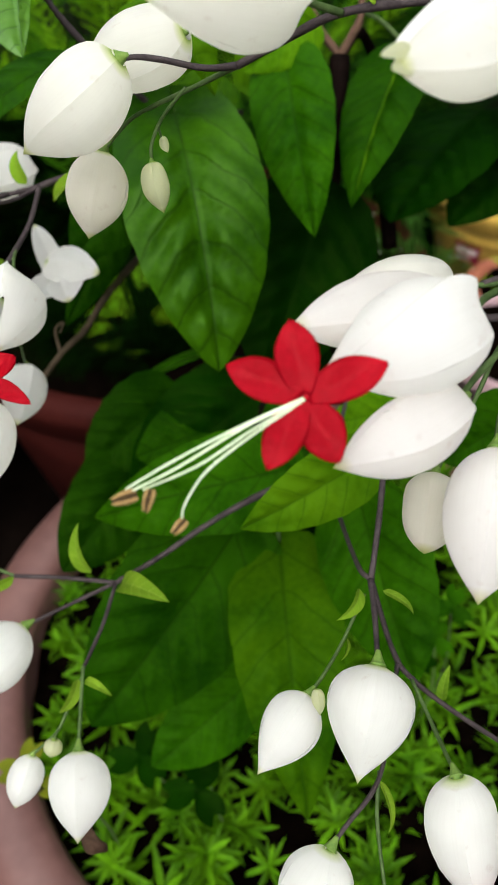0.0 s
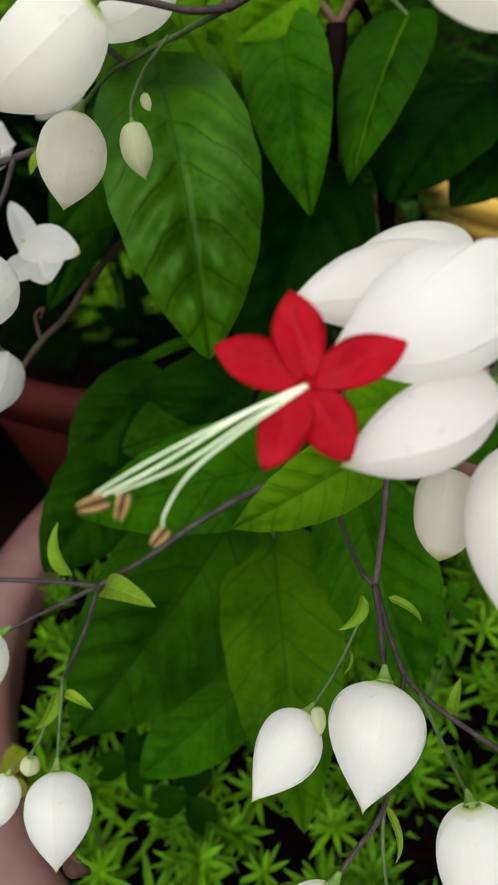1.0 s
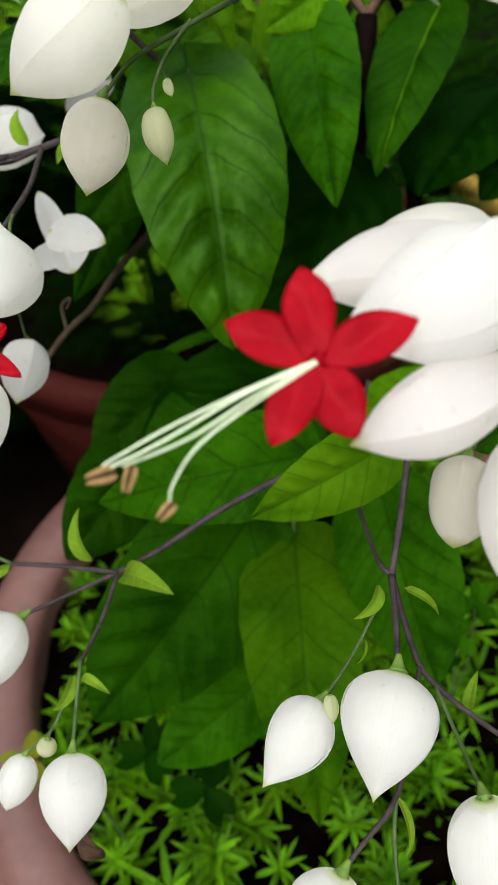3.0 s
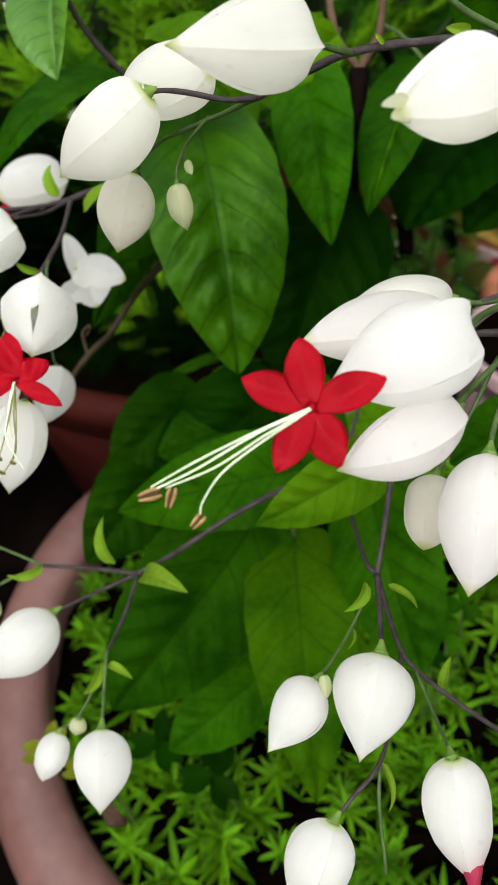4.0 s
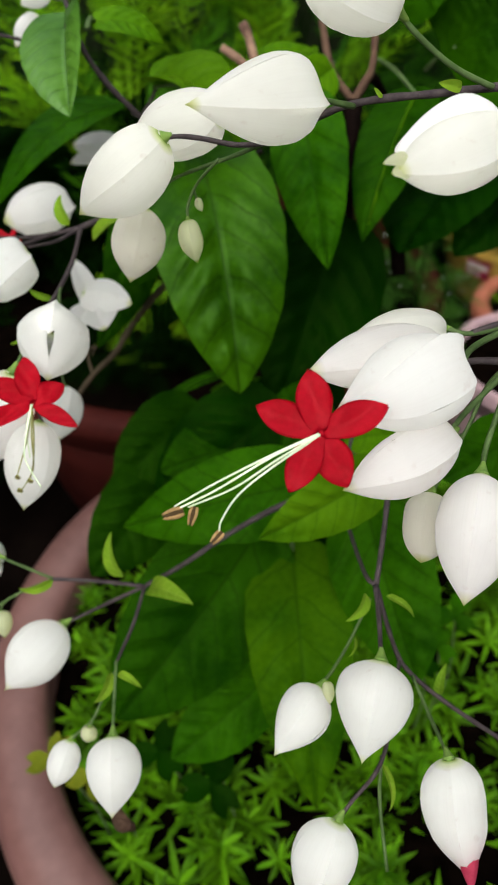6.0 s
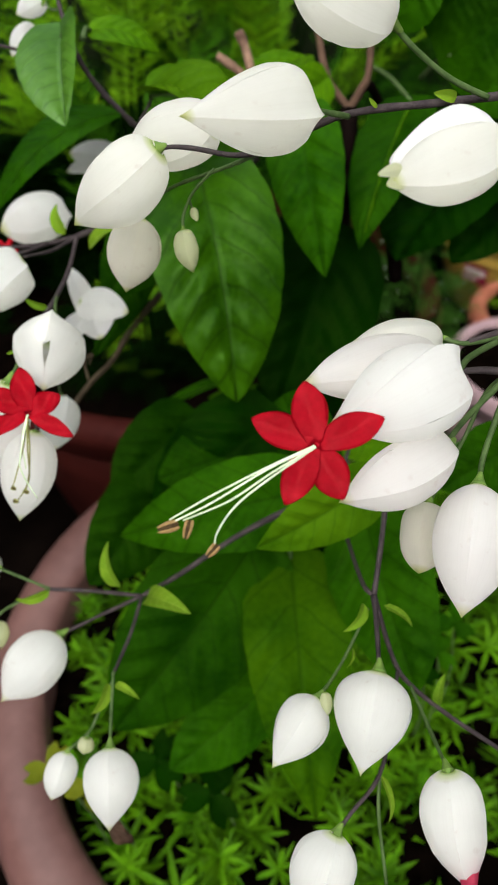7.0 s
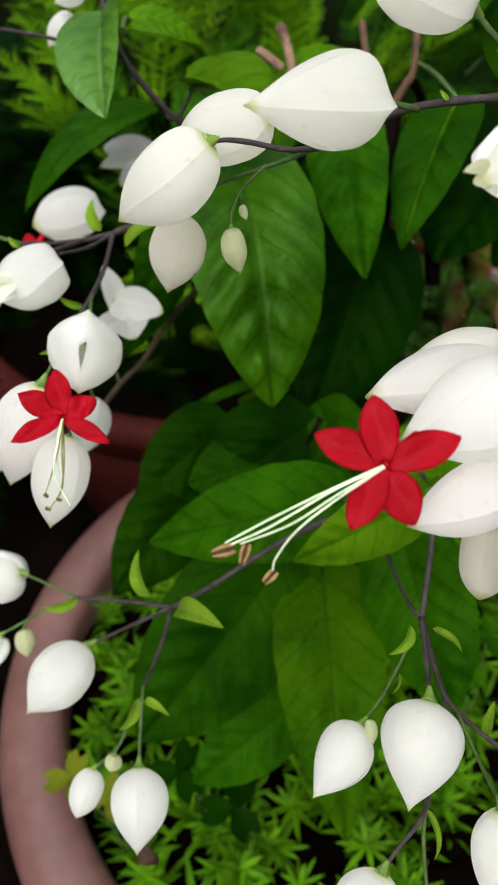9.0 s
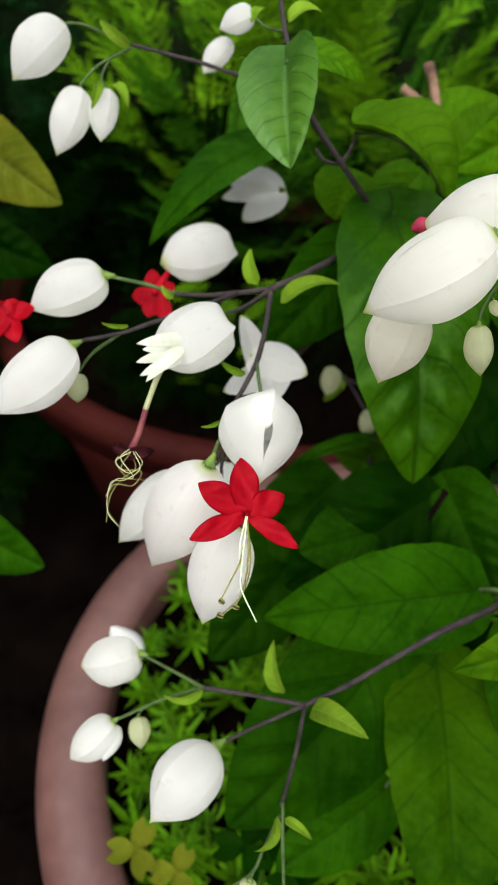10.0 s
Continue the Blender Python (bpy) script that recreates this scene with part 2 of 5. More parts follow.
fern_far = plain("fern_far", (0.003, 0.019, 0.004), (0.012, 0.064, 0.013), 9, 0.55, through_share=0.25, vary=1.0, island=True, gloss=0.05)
pot_pink = plain("pot_pink", (0.108, 0.047, 0.041), (0.198, 0.098, 0.085), 16, 0.42, 0.15, 500, gloss=0.5)
# Much darker than the pot's own brown: the shrubs' shade is painted in.
pot_brown_shaded = plain("pot_brown_shaded", (0.026, 0.0045, 0.0034), (0.046, 0.0085, 0.0066), 18, 0.6, 0.25, 500, gloss=0.05)
pot_terracotta = plain("pot_terracotta", (0.28, 0.085, 0.05), (0.40, 0.14, 0.085), 18, 0.7, 0.3, 300)
pot_mauve = plain("pot_mauve", (0.34, 0.22, 0.24), (0.44, 0.30, 0.31), 18, 0.6, 0.3, 300)
speck_white = plain("speck_white", (0.55, 0.58, 0.50), (0.75, 0.76, 0.68), 60, 0.6)
pot_yellow = plain("pot_yellow", (0.55, 0.34, 0.06), (0.68, 0.45, 0.10), 14, 0.5, 0.2, 300)
label_maroon = plain("label_maroon", (0.16, 0.012, 0.025), (0.22, 0.02, 0.035), 60, 0.5)
label_print = plain("label_print", (0.55, 0.42, 0.40), (0.65, 0.52, 0.50), 60, 0.5)
# Soil and ground near black: shade between the pots is in the colour.
soil_shaded = plain("soil_shaded", (0.0004, 0.0003, 0.0002), (0.0048, 0.0028, 0.0019), 90, 1.0, 1.0, 900, gloss=0.0)
ground_shaded = plain("ground_shaded", (0.0006, 0.0004, 0.0003), (0.0055, 0.0036, 0.0028), 14, 1.0, 1.0, 120, gloss=0.0)
wall_added = plain("wall_added", (0.006, 0.010, 0.004), (0.018, 0.026, 0.010), 5, 0.9, 0.8, 60, gloss=0.03)


# ---- building helpers ----
def thing(name, place, label, category, group="", kind=""):
    ob = new(name)
    ob.location = place
    return tagged(ob, label, category, group, kind)


def part(name, bm, mat, parent, label="", smooth=True):
    """Links a bmesh, in world coordinates, as one mesh under a thing or under a part of it."""
    mesh = bpy.data.meshes.new(name)
    bm.to_mesh(mesh)
    bm.free()
    mesh.materials.append(mat)
    if smooth:
        mesh.shade_smooth()
    ob = new(name, mesh)
    ob.parent = parent
    if parent.type == "EMPTY":
        ob.matrix_parent_inverse = Matrix.Translation(parent.location).inverted()
    return tagged(ob, label)


def from_arrays(name, verts, faces, mat, smooth=False):
    mesh = bpy.data.meshes.new(name)
    mesh.from_pydata(verts, [], faces)
    mesh.materials.append(mat)
    if smooth:
        mesh.shade_smooth()
    return new(name, mesh)


def spline(points, steps):
    """A smooth line through some points."""
    p = [Vector(q) for q in points]
    p = [2 * p[0] - p[1], *p, 2 * p[-1] - p[-2]]
    line = []
    for a, b, c, d in zip(p, p[1:], p[2:], p[3:]):
        for k in range(steps):
            t = k / steps
            line.append(0.5 * ((2 * b) + (c - a) * t + (2 * a - 5 * b + 4 * c - d) * t * t + (3 * b - a - 3 * c + d) * t**3))
    return [*line, p[-2]]


def tube(points, r0, r1, sides=8, steps=6, knobby=0.0, bm=None):
    """A tapering round stalk along a smooth line, with slight swellings."""
    bm = bm or bmesh.new()
    line, rings = spline(points, steps), []
    side = (line[1] - line[0]).orthogonal().normalized()
    for n, q in enumerate(line):
        along = (line[min(n + 1, len(line) - 1)] - line[max(n - 1, 0)]).normalized()
        side = (side - along * side.dot(along)).normalized()
        up = along.cross(side)
        r = r0 + (r1 - r0) * n / (len(line) - 1)
        r *= 1 + knobby * noise.noise(q * 260)
        rings.append([bm.verts.new(q + r * (math.cos(a) * side + math.sin(a) * up)) for a in (2 * math.pi * k / sides for k in range(sides))])
    for a, b in zip(rings, rings[1:]):
        for k in range(sides):
            bm.faces.new((a[k], a[(k + 1) % sides], b[(k + 1) % sides], b[k]))
    bm.faces.new(rings[0][::-1])
    bm.faces.new(rings[-1])
    return bm


calyces = []


def stem(name, points, r0, r1, mat, parent):
    """A stalk or twig; where it meets a calyx it widens into a green funnel."""
    for end, before, r in ((points[0], points[1], r0), (points[-1], points[-2], r1)):
        end, before = Vector(end), Vector(before)
        for bloom, foot, axis, width in calyces:
            if (end - foot).length < 0.0020:
                back = (before - end).normalized() - axis * 0.6
                back = back.normalized() * min(width * 0.17, 0.6 * (before - end).length)
                part("receptacle", tube([foot + back, foot + back * 0.55, foot + back * 0.2, foot + axis * width * 0.004], r * 0.9, width * 0.096, 12, 4), receptacle_green, bloom, "green funnel that holds the calyx")
                break
    return part(name, tube(points, r0, r1, knobby=0.18), mat, parent)


def drop(base, tip, width, sides=14, rings=10):
    """A pointed drop-shaped body."""
    bm, b, t = bmesh.new(), Vector(base), Vector(tip)
    along = t - b
    side = along.orthogonal().normalized()
    up = along.normalized().cross(side)
    rows = []
    for n in range(rings + 1):
        u = n / rings
        r = 0.5 * width * (0.10 + 0.90 * math.sin(math.pi * min(1.0, u * 0.92 + 0.04) ** 0.75)) * (1.0 if u < 1 else 0.08)
        rows.append([bm.verts.new(b + along * u + r * (math.cos(a) * side + math.sin(a) * up) * (1 + 0.06 * math.cos(5 * a))) for a in (2 * math.pi * k / sides for k in range(sides))])
    for p, q in zip(rows, rows[1:]):
        for k in range(sides):
            bm.faces.new((p[k], p[(k + 1) % sides], q[(k + 1) % sides], q[k]))
    bm.faces.new(rows[0][::-1])
    bm.faces.new(rows[-1])
    return bm


def sepal_outline(u, blunt=0.0, full=0.41, taper=2.05, cusp=0.0, dome=0.58):
    """Half width of an inflated calyx along its axis: round shoulders up to its fullest place, then a long taper to the point."""
    if u < full:
        return max(0.0, 1 - (1 - (u + 0.012) / (full + 0.012)) ** 2.4) ** dome
    k = (u - full) / (1 - full)
    return max(0.0, 1 - k ** (taper + 0.25 + 0.6 * blunt)) ** (1.25 - 0.25 * blunt + cusp) + 0.012 * (1 - k)


def flower(name, base, tip, width, ridge=0.0, gap=0.0, blunt=0.0, mat=None, crest=0.6, twist=0.0, shoulder=1.0, full=0.41, taper=2.05, cusp=0.0, slit=None):
    """A hanging inflated calyx of five papery sepals that meet in raised seams. ridge: where across the calyx its strongest seam runs,
    from -1 to 1; twist: degrees by which the seams turn on the way to the tip; gap: how far the sepals part at the tip;
    slit: from where to where along the axis the strongest seam gapes, and how far."""
    b, t = Vector(base), Vector(tip)
    along = t - b
    length = along.length
    axis = along / length
    side = axis.cross(Vector((-0.01, 0.0, 0.73)) - b).normalized()
    up = side.cross(axis)
    cap = width * 0.05
    ob = part(name, tube([b - axis * cap * 0.5, b, b + axis * cap * 0.5], cap * 0.75, cap, 12), receptacle_green, plant, "white papery flower bud" if name == "flower_bud" else "hanging flower with a white papery keeled calyx")
    calyces.append((ob, b, axis, width))
    rows, cols = 26, 12
    seed = Vector(base) * 90
    lean = side * noise.noise(seed + Vector((7, 0, 0))) * 1.6 + up * noise.noise(seed + Vector((0, 7, 0))) * 0.6
    first = math.pi / 2 - math.asin(ridge)
    seams = [first + 2 * math.pi * k / 5 + (0.22 * noise.noise(seed + Vector((0, 0, 4.3 * k + 0.5))) if k else 0.0) for k in range(5)]
    strong = [crest, *(crest * (0.22 + 0.4 * noise.noise(seed + Vector((3.1 * k, 4, 8)))) for k in range(1, 5))]
    for k in range(5):
        last = seams[(k + 1) % 5] + (2 * math.pi if k == 4 else 0.0)
        mid, half = (seams[k] + last) / 2, (last - seams[k]) / 2
        bm, grid = bmesh.new(), []
        uvs = bm.loops.layers.uv.new("UVMap")
        wilt = 1 + (0.10 + 0.5 * gap) * noise.noise(seed + Vector((k * 3.1, 0, 0)))
        sag = 0.055 + 0.03 * noise.noise(seed + Vector((2.7 * k + 0.4, 9, 1)))
        for n in range(rows + 1):
            u = n / rows
            r0 = 0.468 * width * sepal_outline(u, blunt, full, taper, cusp, 0.74 if shoulder < 0.5 else 0.58)
            spread = 0.5 * width * (0.22 + 0.95 * u) * wilt
            reach = r0 * (1 - gap) + gap * (spread if u > 0.12 else r0 + (spread - r0) * u / 0.12)
            bow = 0.045 * length * math.sin(math.pi * u) * lean
            swell = math.sin(math.pi * min(1.0, u * 0.93 + 0.03)) ** 0.6
            row = []
            for c in range(cols + 1):
                v = c / cols * 2 - 1
                a = mid + v * half + radians(twist) * (u - 0.5)
                if slit and slit[0] < u < slit[1]:
                    part_way = slit[2] * math.sin(math.pi * (u - slit[0]) / (slit[1] - slit[0]))
                    a += part_way * (max(0.0, -v) ** 2 * (k == 0) - max(0.0, v) ** 2 * (k == 4))
                edge = strong[k] * max(0.0, -v) ** 5 + strong[(k + 1) % 5] * max(0.0, v) ** 5
                keen = strong[k] if v < 0 else strong[(k + 1) % 5]
                flare = 0.06 * shoulder * edge * math.exp(-((u - 0.20) / 0.13) ** 2)
                form = 1 + flare + (sag * (1.9 * keen * v * v - 0.9) + 0.05 * edge) * swell
                wob = 1 + 0.07 * noise.noise(seed + Vector((math.cos(a) * 0.9, math.sin(a) * 0.9, u * 1.5))) + 0.010 * noise.noise(seed + Vector((math.cos(a) * 3.1, math.sin(a) * 3.1, u * 6)))
                lobe = strong[k] * max(0.0, -v) ** 2 + strong[(k + 1) % 5] * max(0.0, v) ** 2
                back = shoulder * (0.030 + 0.040 * lobe + 0.02 * noise.noise(seed + Vector((k + 0.5 * v + 0.2, 5, 0)))) * width * math.exp(-((u - 0.11) / 0.085) ** 2)
                crinkle = (0.010 + 0.2 * gap) * width * abs(v) ** 4 * math.sin(math.pi * u) * noise.noise(seed + Vector((k * 2.0, u * 7, v)))
                out = math.cos(a) * side + math.sin(a) * up
                row.append(bm.verts.new(b + axis * (u * length * (1 - 0.25 * gap * u) - back) + out * (reach * form * wob + crinkle) + bow))
            grid.append(row)
        for n in range(rows):
            for c in range(cols):
                f = bm.faces.new((grid[n][c], grid[n][c + 1], grid[n + 1][c + 1], grid[n + 1][c]))
                for loop, (cc, nn) in zip(f.loops, ((c, n), (c + 1, n), (c + 1, n + 1), (c, n + 1))):
                    loop[uvs].uv = (cc / cols, nn / rows)
        part("sepal", bm, mat or white_sepal, ob)
    return ob


def open_calyx(sepals):
    """A spent calyx that has fallen open: each sepal with its own tip, width, turn, bow and fold."""
    b = Vector(sepals[0][0])
    axis = (Vector(sepals[0][1]) - b).normalized()
    ob = part("flower", tube([b - axis * 0.0014, b - axis * 0.0005, b + axis * 0.001], 0.0007, 0.0014, 10), green_stalk, plant, "spent flower with a white papery calyx fallen open")
    for base, tip, width, turn, arch, fold in sepals:
        part("sepal", blade(base, tip, width, turn, fold, arch, 0.0, 0.16, 18, 10, 0.0, None, 0.42)[0], white_sepal, ob)
    return ob


def petal_mesh(root, tip, facing, width, cup, ruffle=0.03):
    bm, b, t = bmesh.new(), Vector(root), Vector(tip)
    along = t - b
    side = along.cross(facing).normalized()
    up = side.cross(along).normalized()
    rows, cols, grid = 16, 10, []
    for n in range(rows + 1):
        s = n / rows
        w = 0.5 * width * (0.30 * (1 - s) ** 2 + math.sin(math.pi * min(1.0, s ** 1.15 * 0.97 + 0.02)) ** 0.75)
        row = []
        for c in range(cols + 1):
            v = c / cols * 2 - 1
            row.append(bm.verts.new(b + along * (s + 0.012 * math.cos(v * 5 + s * 3)) + side * w * v + up * (cup * along.length * (math.sin(math.pi * s) * 0.5 - 0.35 * s * s) + 0.16 * w * v * v - 0.10 * w * math.exp(-(v / 0.22) ** 2) * math.sin(math.pi * min(1.0, s * 1.1)) + ruffle * width * (math.sin(s * 9 + v * 3) + 2.5 * s * abs(v) * noise.noise(t * 300 + Vector((s * 4, v * 2, 0)))))))
        grid.append(row)
    for n in range(rows):
        for c in range(cols):
            bm.faces.new((grid[n][c], grid[n][c + 1], grid[n + 1][c + 1], grid[n + 1][c]))
    thick = 0.0003
    bmesh.ops.solidify(bm, geom=bm.faces[:], thickness=thick)
    return bm


def corolla(parent, tube_from, centre, tips, width, ruffle=0.03):
    """Five red petals round the mouth of a narrow tube."""
    c = Vector(centre)
    facing = sum(((Vector(a) - c).cross(Vector(b) - c) for a, b in zip(tips, [*tips[1:], tips[0]])), Vector())
    facing = facing.normalized()
    if facing.dot(c - Vector(tube_from)) < 0:
        facing = -facing
    part("flower_tube", tube([tube_from, (Vector(tube_from) + c) / 2, c - facing * 0.0012], 0.0010, 0.0013, 10), crimson_petal, parent)
    for tip, own in zip(tips, width if isinstance(width, tuple) else (width,) * len(tips)):
        part("petal", petal_mesh(c + (Vector(tip) - c) * 0.04, tip, facing, own, 0.10, ruffle), crimson_petal, parent, "crimson petal")


def stamen(parent, points, r, anther=None, mat=None, sac=None):
    ob = part("stamen", tube(points, r * 1.15, r * 0.8, 6), mat or filament_white, parent, "thin filament")
    if anther:
        a, b, w = anther
        sac_part = part("anther", drop(a, b, w * 0.75, 10, 8), withered_sac, parent, "pollen sac with dark grooves")
        side = (Vector(b) - Vector(a)).cross(Vector((0, -0.7, 0.7))).normalized() * w * 0.34
        for way in (-1, 0.05, 1):
            part("lobe", drop(Vector(a) + side * way, Vector(b) + side * way * 0.7, w * (0.62 if way != 0.05 else 0.34), 8, 8), sac or anther_tan, sac_part)
    return ob


def withered(centre, size, parent):
    """The shrivelled dark rest of a spent corolla."""
    rng = random.Random(4)
    c = Vector(centre)
    for k in range(6):
        a = 2 * math.pi * k / 6 + rng.random()
        tip = c + Vector((math.cos(a), rng.uniform(-0.4, 0.4), math.sin(a) * 0.6)) * size * rng.uniform(0.4, 0.8)
        part("withered_petal", petal_mesh(c, tip, Vector((0.2, -0.8, 0.5)), size * 0.35, 0.5), withered_petal, parent, "shrivelled dark petal")


def blade(base, tip, width, turn, fold, arch, curl, heart, rows=40, cols=20, quilt=1.0, bm=None, root_round=0.28):
    """A pointed leaf blade, folded along its midrib and puckered between its side veins."""
    bm, b, t = bm or bmesh.new(), Vector(base), Vector(tip)
    along = t - b
    length = along.length
    axis = along / length
    view = Vector((0.0, -0.72, 0.69))
    side = axis.cross(view).normalized()
    up = side.cross(axis).normalized()
    q = Matrix.Rotation(radians(turn), 3, axis)
    side, up = q @ side, q @ up
    uvs = bm.loops.layers.uv.active or bm.loops.layers.uv.new("UVMap")
    grid, widths, seed = [], [], Vector(base) * 70 + Vector(tip) * 40
    for n in range(rows + 1):
        s = n / rows
        if quilt:
            w = 0.5 * width * s ** 0.33 * (1 - s) ** (0.64 if width > 0.51 * length else 0.78) / 0.525 * (1 - 0.35 * s ** 9)
        else:
            w = 0.5 * width * (s ** root_round * (1 - s) ** 0.74) / (0.53 if root_round < 0.3 else 0.47)
        widths.append(w)
        row = []
        for c in range(cols + 1):
            v = c / cols * 2 - 1
            x = abs(v) * w / length
            wave = (s - 0.80 * x - 0.90 * x * x) * 6.0
            pillow = math.sin(math.pi * ((wave + 0.5) % 1.0)) ** 0.7
            pucker = quilt * 0.050 * width * pillow * (1 - abs(v) ** 2.5) * math.sin(math.pi * s) ** 0.6 * min(1.0, abs(v) * 3.5) * (1 + 0.5 * noise.noise(seed + Vector((s * 9, v * 4, 6))))
            edge = 0.022 * width * abs(v) ** 3 * noise.noise(seed + Vector((s * 5, v, 0)))
            h = arch * length * 4 * s * (1 - s) + fold * abs(v) * w - 0.32 * fold * v * v * w + pucker + edge + 0.012 * length * noise.noise(seed + Vector((s * 2.2, v * 1.4, 3)))
            h -= curl * length * s * s
            back = heart * width * abs(v) ** 1.6 * (1 - s) ** 5
            teeth = 1 + 0.012 * math.sin(s * 40 + v)
            row.append(bm.verts.new(b + axis * (s * length - back) + side * (v * w * teeth) + up * h))
        grid.append(row)
    for n in range(rows):
        for c in range(cols):
            f = bm.faces.new((grid[n][c], grid[n][c + 1], grid[n + 1][c + 1], grid[n + 1][c]))
            for loop, (cc, nn) in zip(f.loops, ((c, n), (c + 1, n), (c + 1, n + 1), (c, n + 1))):
                loop[uvs].uv = (0.5 + (cc / cols * 2 - 1) * widths[nn] / length, nn / rows)
    rib = [grid[n][cols // 2].co - up * 0.0011 for n in range(0, rows - 1, 4)]
    return bm, rib, grid[0][cols // 2].co.copy()


def leaf(base, tip, width, turn=0, fold=0.15, arch=0.06, curl=0.0, heart=0.12, mat=None, petiole=None, parent=None, quilt=1.4, under=False):
    bm, rib, root = blade(base, tip, width, turn, fold, arch, curl, heart, quilt=quilt)
    words = {"leaf_green": "broad green pointed leaf with sunken veins", "leaf_fresh": "broad fresh green leaf with dark sunken veins", "leaf_glossy": "broad glossy green leaf puckered between sunken veins", "leaf_mid": "broad deep green pointed leaf", "leaf_half_shaded": "leaf low in the plant, its green deepened for shade", "leaf_shaded": "leaf with shade put into its dark green", "leaf_bright": "fresh light green leaf", "leaf_tender": "tender folded leaf with a pale sheen", "leaf_yellow": "yellowing green leaf"}
    ob = part("leaf", bm, mat, parent or plant, words[mat.name])
    if under:
        part("midrib", tube([q + Vector((0, -0.0009, 0.0009)) for q in rib], 0.0007, 0.0004, 6, 2), leaf_bright, ob, "pale raised midrib on the underside")
    else:
        part("midrib", tube(rib, 0.0007, 0.0003, 6, 2), green_stalk, ob)
    if petiole:
        mid = (Vector(root) + Vector(petiole)) / 2 + Vector((0, 0, 0.002))
        part("petiole", tube([petiole, mid, root], 0.0011, 0.0008, 8, 5), green_stalk, ob)
    return ob


def bract(base, tip, width, turn=0, arch=0.1):
    bm, rib, root = blade(base, tip, width * 0.92, turn - 28, 0.6, arch + 0.12, 0.06, 0.02, 14, 8, 0.0)
    return part("bract", bm, bract_green, plant, "small fresh yellow-green bract")


def lathe(profile, sides, centre, bm=None):
    """A round body from a profile of radius and height."""
    bm = bm or bmesh.new()
    rings = [[bm.verts.new((centre[0] + r * math.cos(a), centre[1] + r * math.sin(a), centre[2] + h)) for a in (2 * math.pi * k / sides for k in range(sides))] for r, h in profile]
    for p, q in zip(rings, rings[1:]):
        for k in range(sides):
            bm.faces.new((p[k], p[(k + 1) % sides], q[(k + 1) % sides], q[k]))
    return bm


def flower_pot(place, radius, height, wall, lip, mat, label, soil=0.03, group="garden pots"):
    """A round planter: tapered body, thick rolled rim, and the soil in it."""
    x, y, z = place
    pot = thing("flower_pot", place, label, "flower pot", group)
    low = radius * 0.70
    body = lathe([(0.001, 0.004), (low * 0.97, 0.004), (low, 0.008), (low + (radius - wall * 0.8 - low) * 0.5, height * 0.5), (radius - wall * 0.55, height - lip), (radius - wall * 0.9, height - lip), (low - wall, 0.02), (0.001, 0.02)], 96, place)
    part("body", body, mat, pot)
    rim = lathe([(radius - wall, height - lip * 1.6), (radius - wall, height - 0.009), (radius - wall * 0.95, height - 0.005), (radius - wall * 0.82, height - 0.0015), (radius - wall * 0.6, height), (radius - wall * 0.35, height - 0.001), (radius - wall * 0.15, height - 0.004), (radius - 0.002, height - 0.009), (radius, height - 0.014), (radius, height - lip * 0.55), (radius - 0.003, height - lip * 0.62), (radius - 0.003, height - lip), (radius - wall * 0.6, height - lip - 0.002)], 128, place)
    part("rim", rim, mat, pot)
    bm = bmesh.new()
    rows, sides = 14, 64
    rings = [[bm.verts.new((x + r * math.cos(a), y + r * math.sin(a), z + height - soil + 0.010 * noise.noise(Vector((r * math.cos(a) * 30, r * math.sin(a) * 30, x)))) ) for a in (2 * math.pi * k / sides for k in range(sides))] for r in ((radius - wall) * (k + 0.02) / rows for k in range(rows + 1))]
    for p, q in zip(rings, rings[1:]):
        for k in range(sides):
            bm.faces.new((p[k], p[(k + 1) % sides], q[(k + 1) % sides], q[k]))
    part("soil", bm, soil_shaded, pot, "crumbly potting soil darkened for the shade among the plants")
    return pot


# ---- setting ----
def sheet(name, corners, mat, cuts=1):
    bm = bmesh.new()
    bm.faces.new([bm.verts.new(c) for c in corners])
    mesh = bpy.data.meshes.new(name)
    bm.to_mesh(mesh)
    bm.free()
    mesh.materials.append(mat)
    return new(name, mesh)


tagged(sheet("ground", [(-60, -60, 0), (60, -60, 0), (60, 60, 0), (-60, 60, 0)], ground_shaded), "bare earth under the pots, shade put into its near-black colour", "ground", kind="structure")


def box(name, low, high, mat):
    bm = bmesh.new()
    bmesh.ops.create_cube(bm, size=1.0)
    for v in bm.verts:
        v.co = Vector([(a + b) / 2 + c * (b - a) for a, b, c in zip(low, high, v.co)])
    bmesh.ops.bevel(bm, geom=bm.edges[:], offset=0.01, segments=2, affect="EDGES")
    mesh = bpy.data.meshes.new(name)
    bm.to_mesh(mesh)
    bm.free()
    mesh.materials.append(mat)
    return new(name, mesh)


# Unseen walls added around the plants to close the scene and cut low skylight.
tagged(box("wall_back", (-3.0, 2.3, -0.02), (3.0, 2.5, 2.4), wall_added), "added dark wall that closes the place behind the shrubs", "wall", kind="structure")
tagged(box("wall_left", (-2.0, -1.6, -0.02), (-1.8, 2.29, 2.4), wall_added), "added unseen wall that cuts the low sky light", "wall", kind="structure")
tagged(box("wall_right", (1.8, -1.6, -0.02), (2.0, 2.29, 2.4), wall_added), "added unseen wall that cuts the low sky light", "wall", kind="structure")

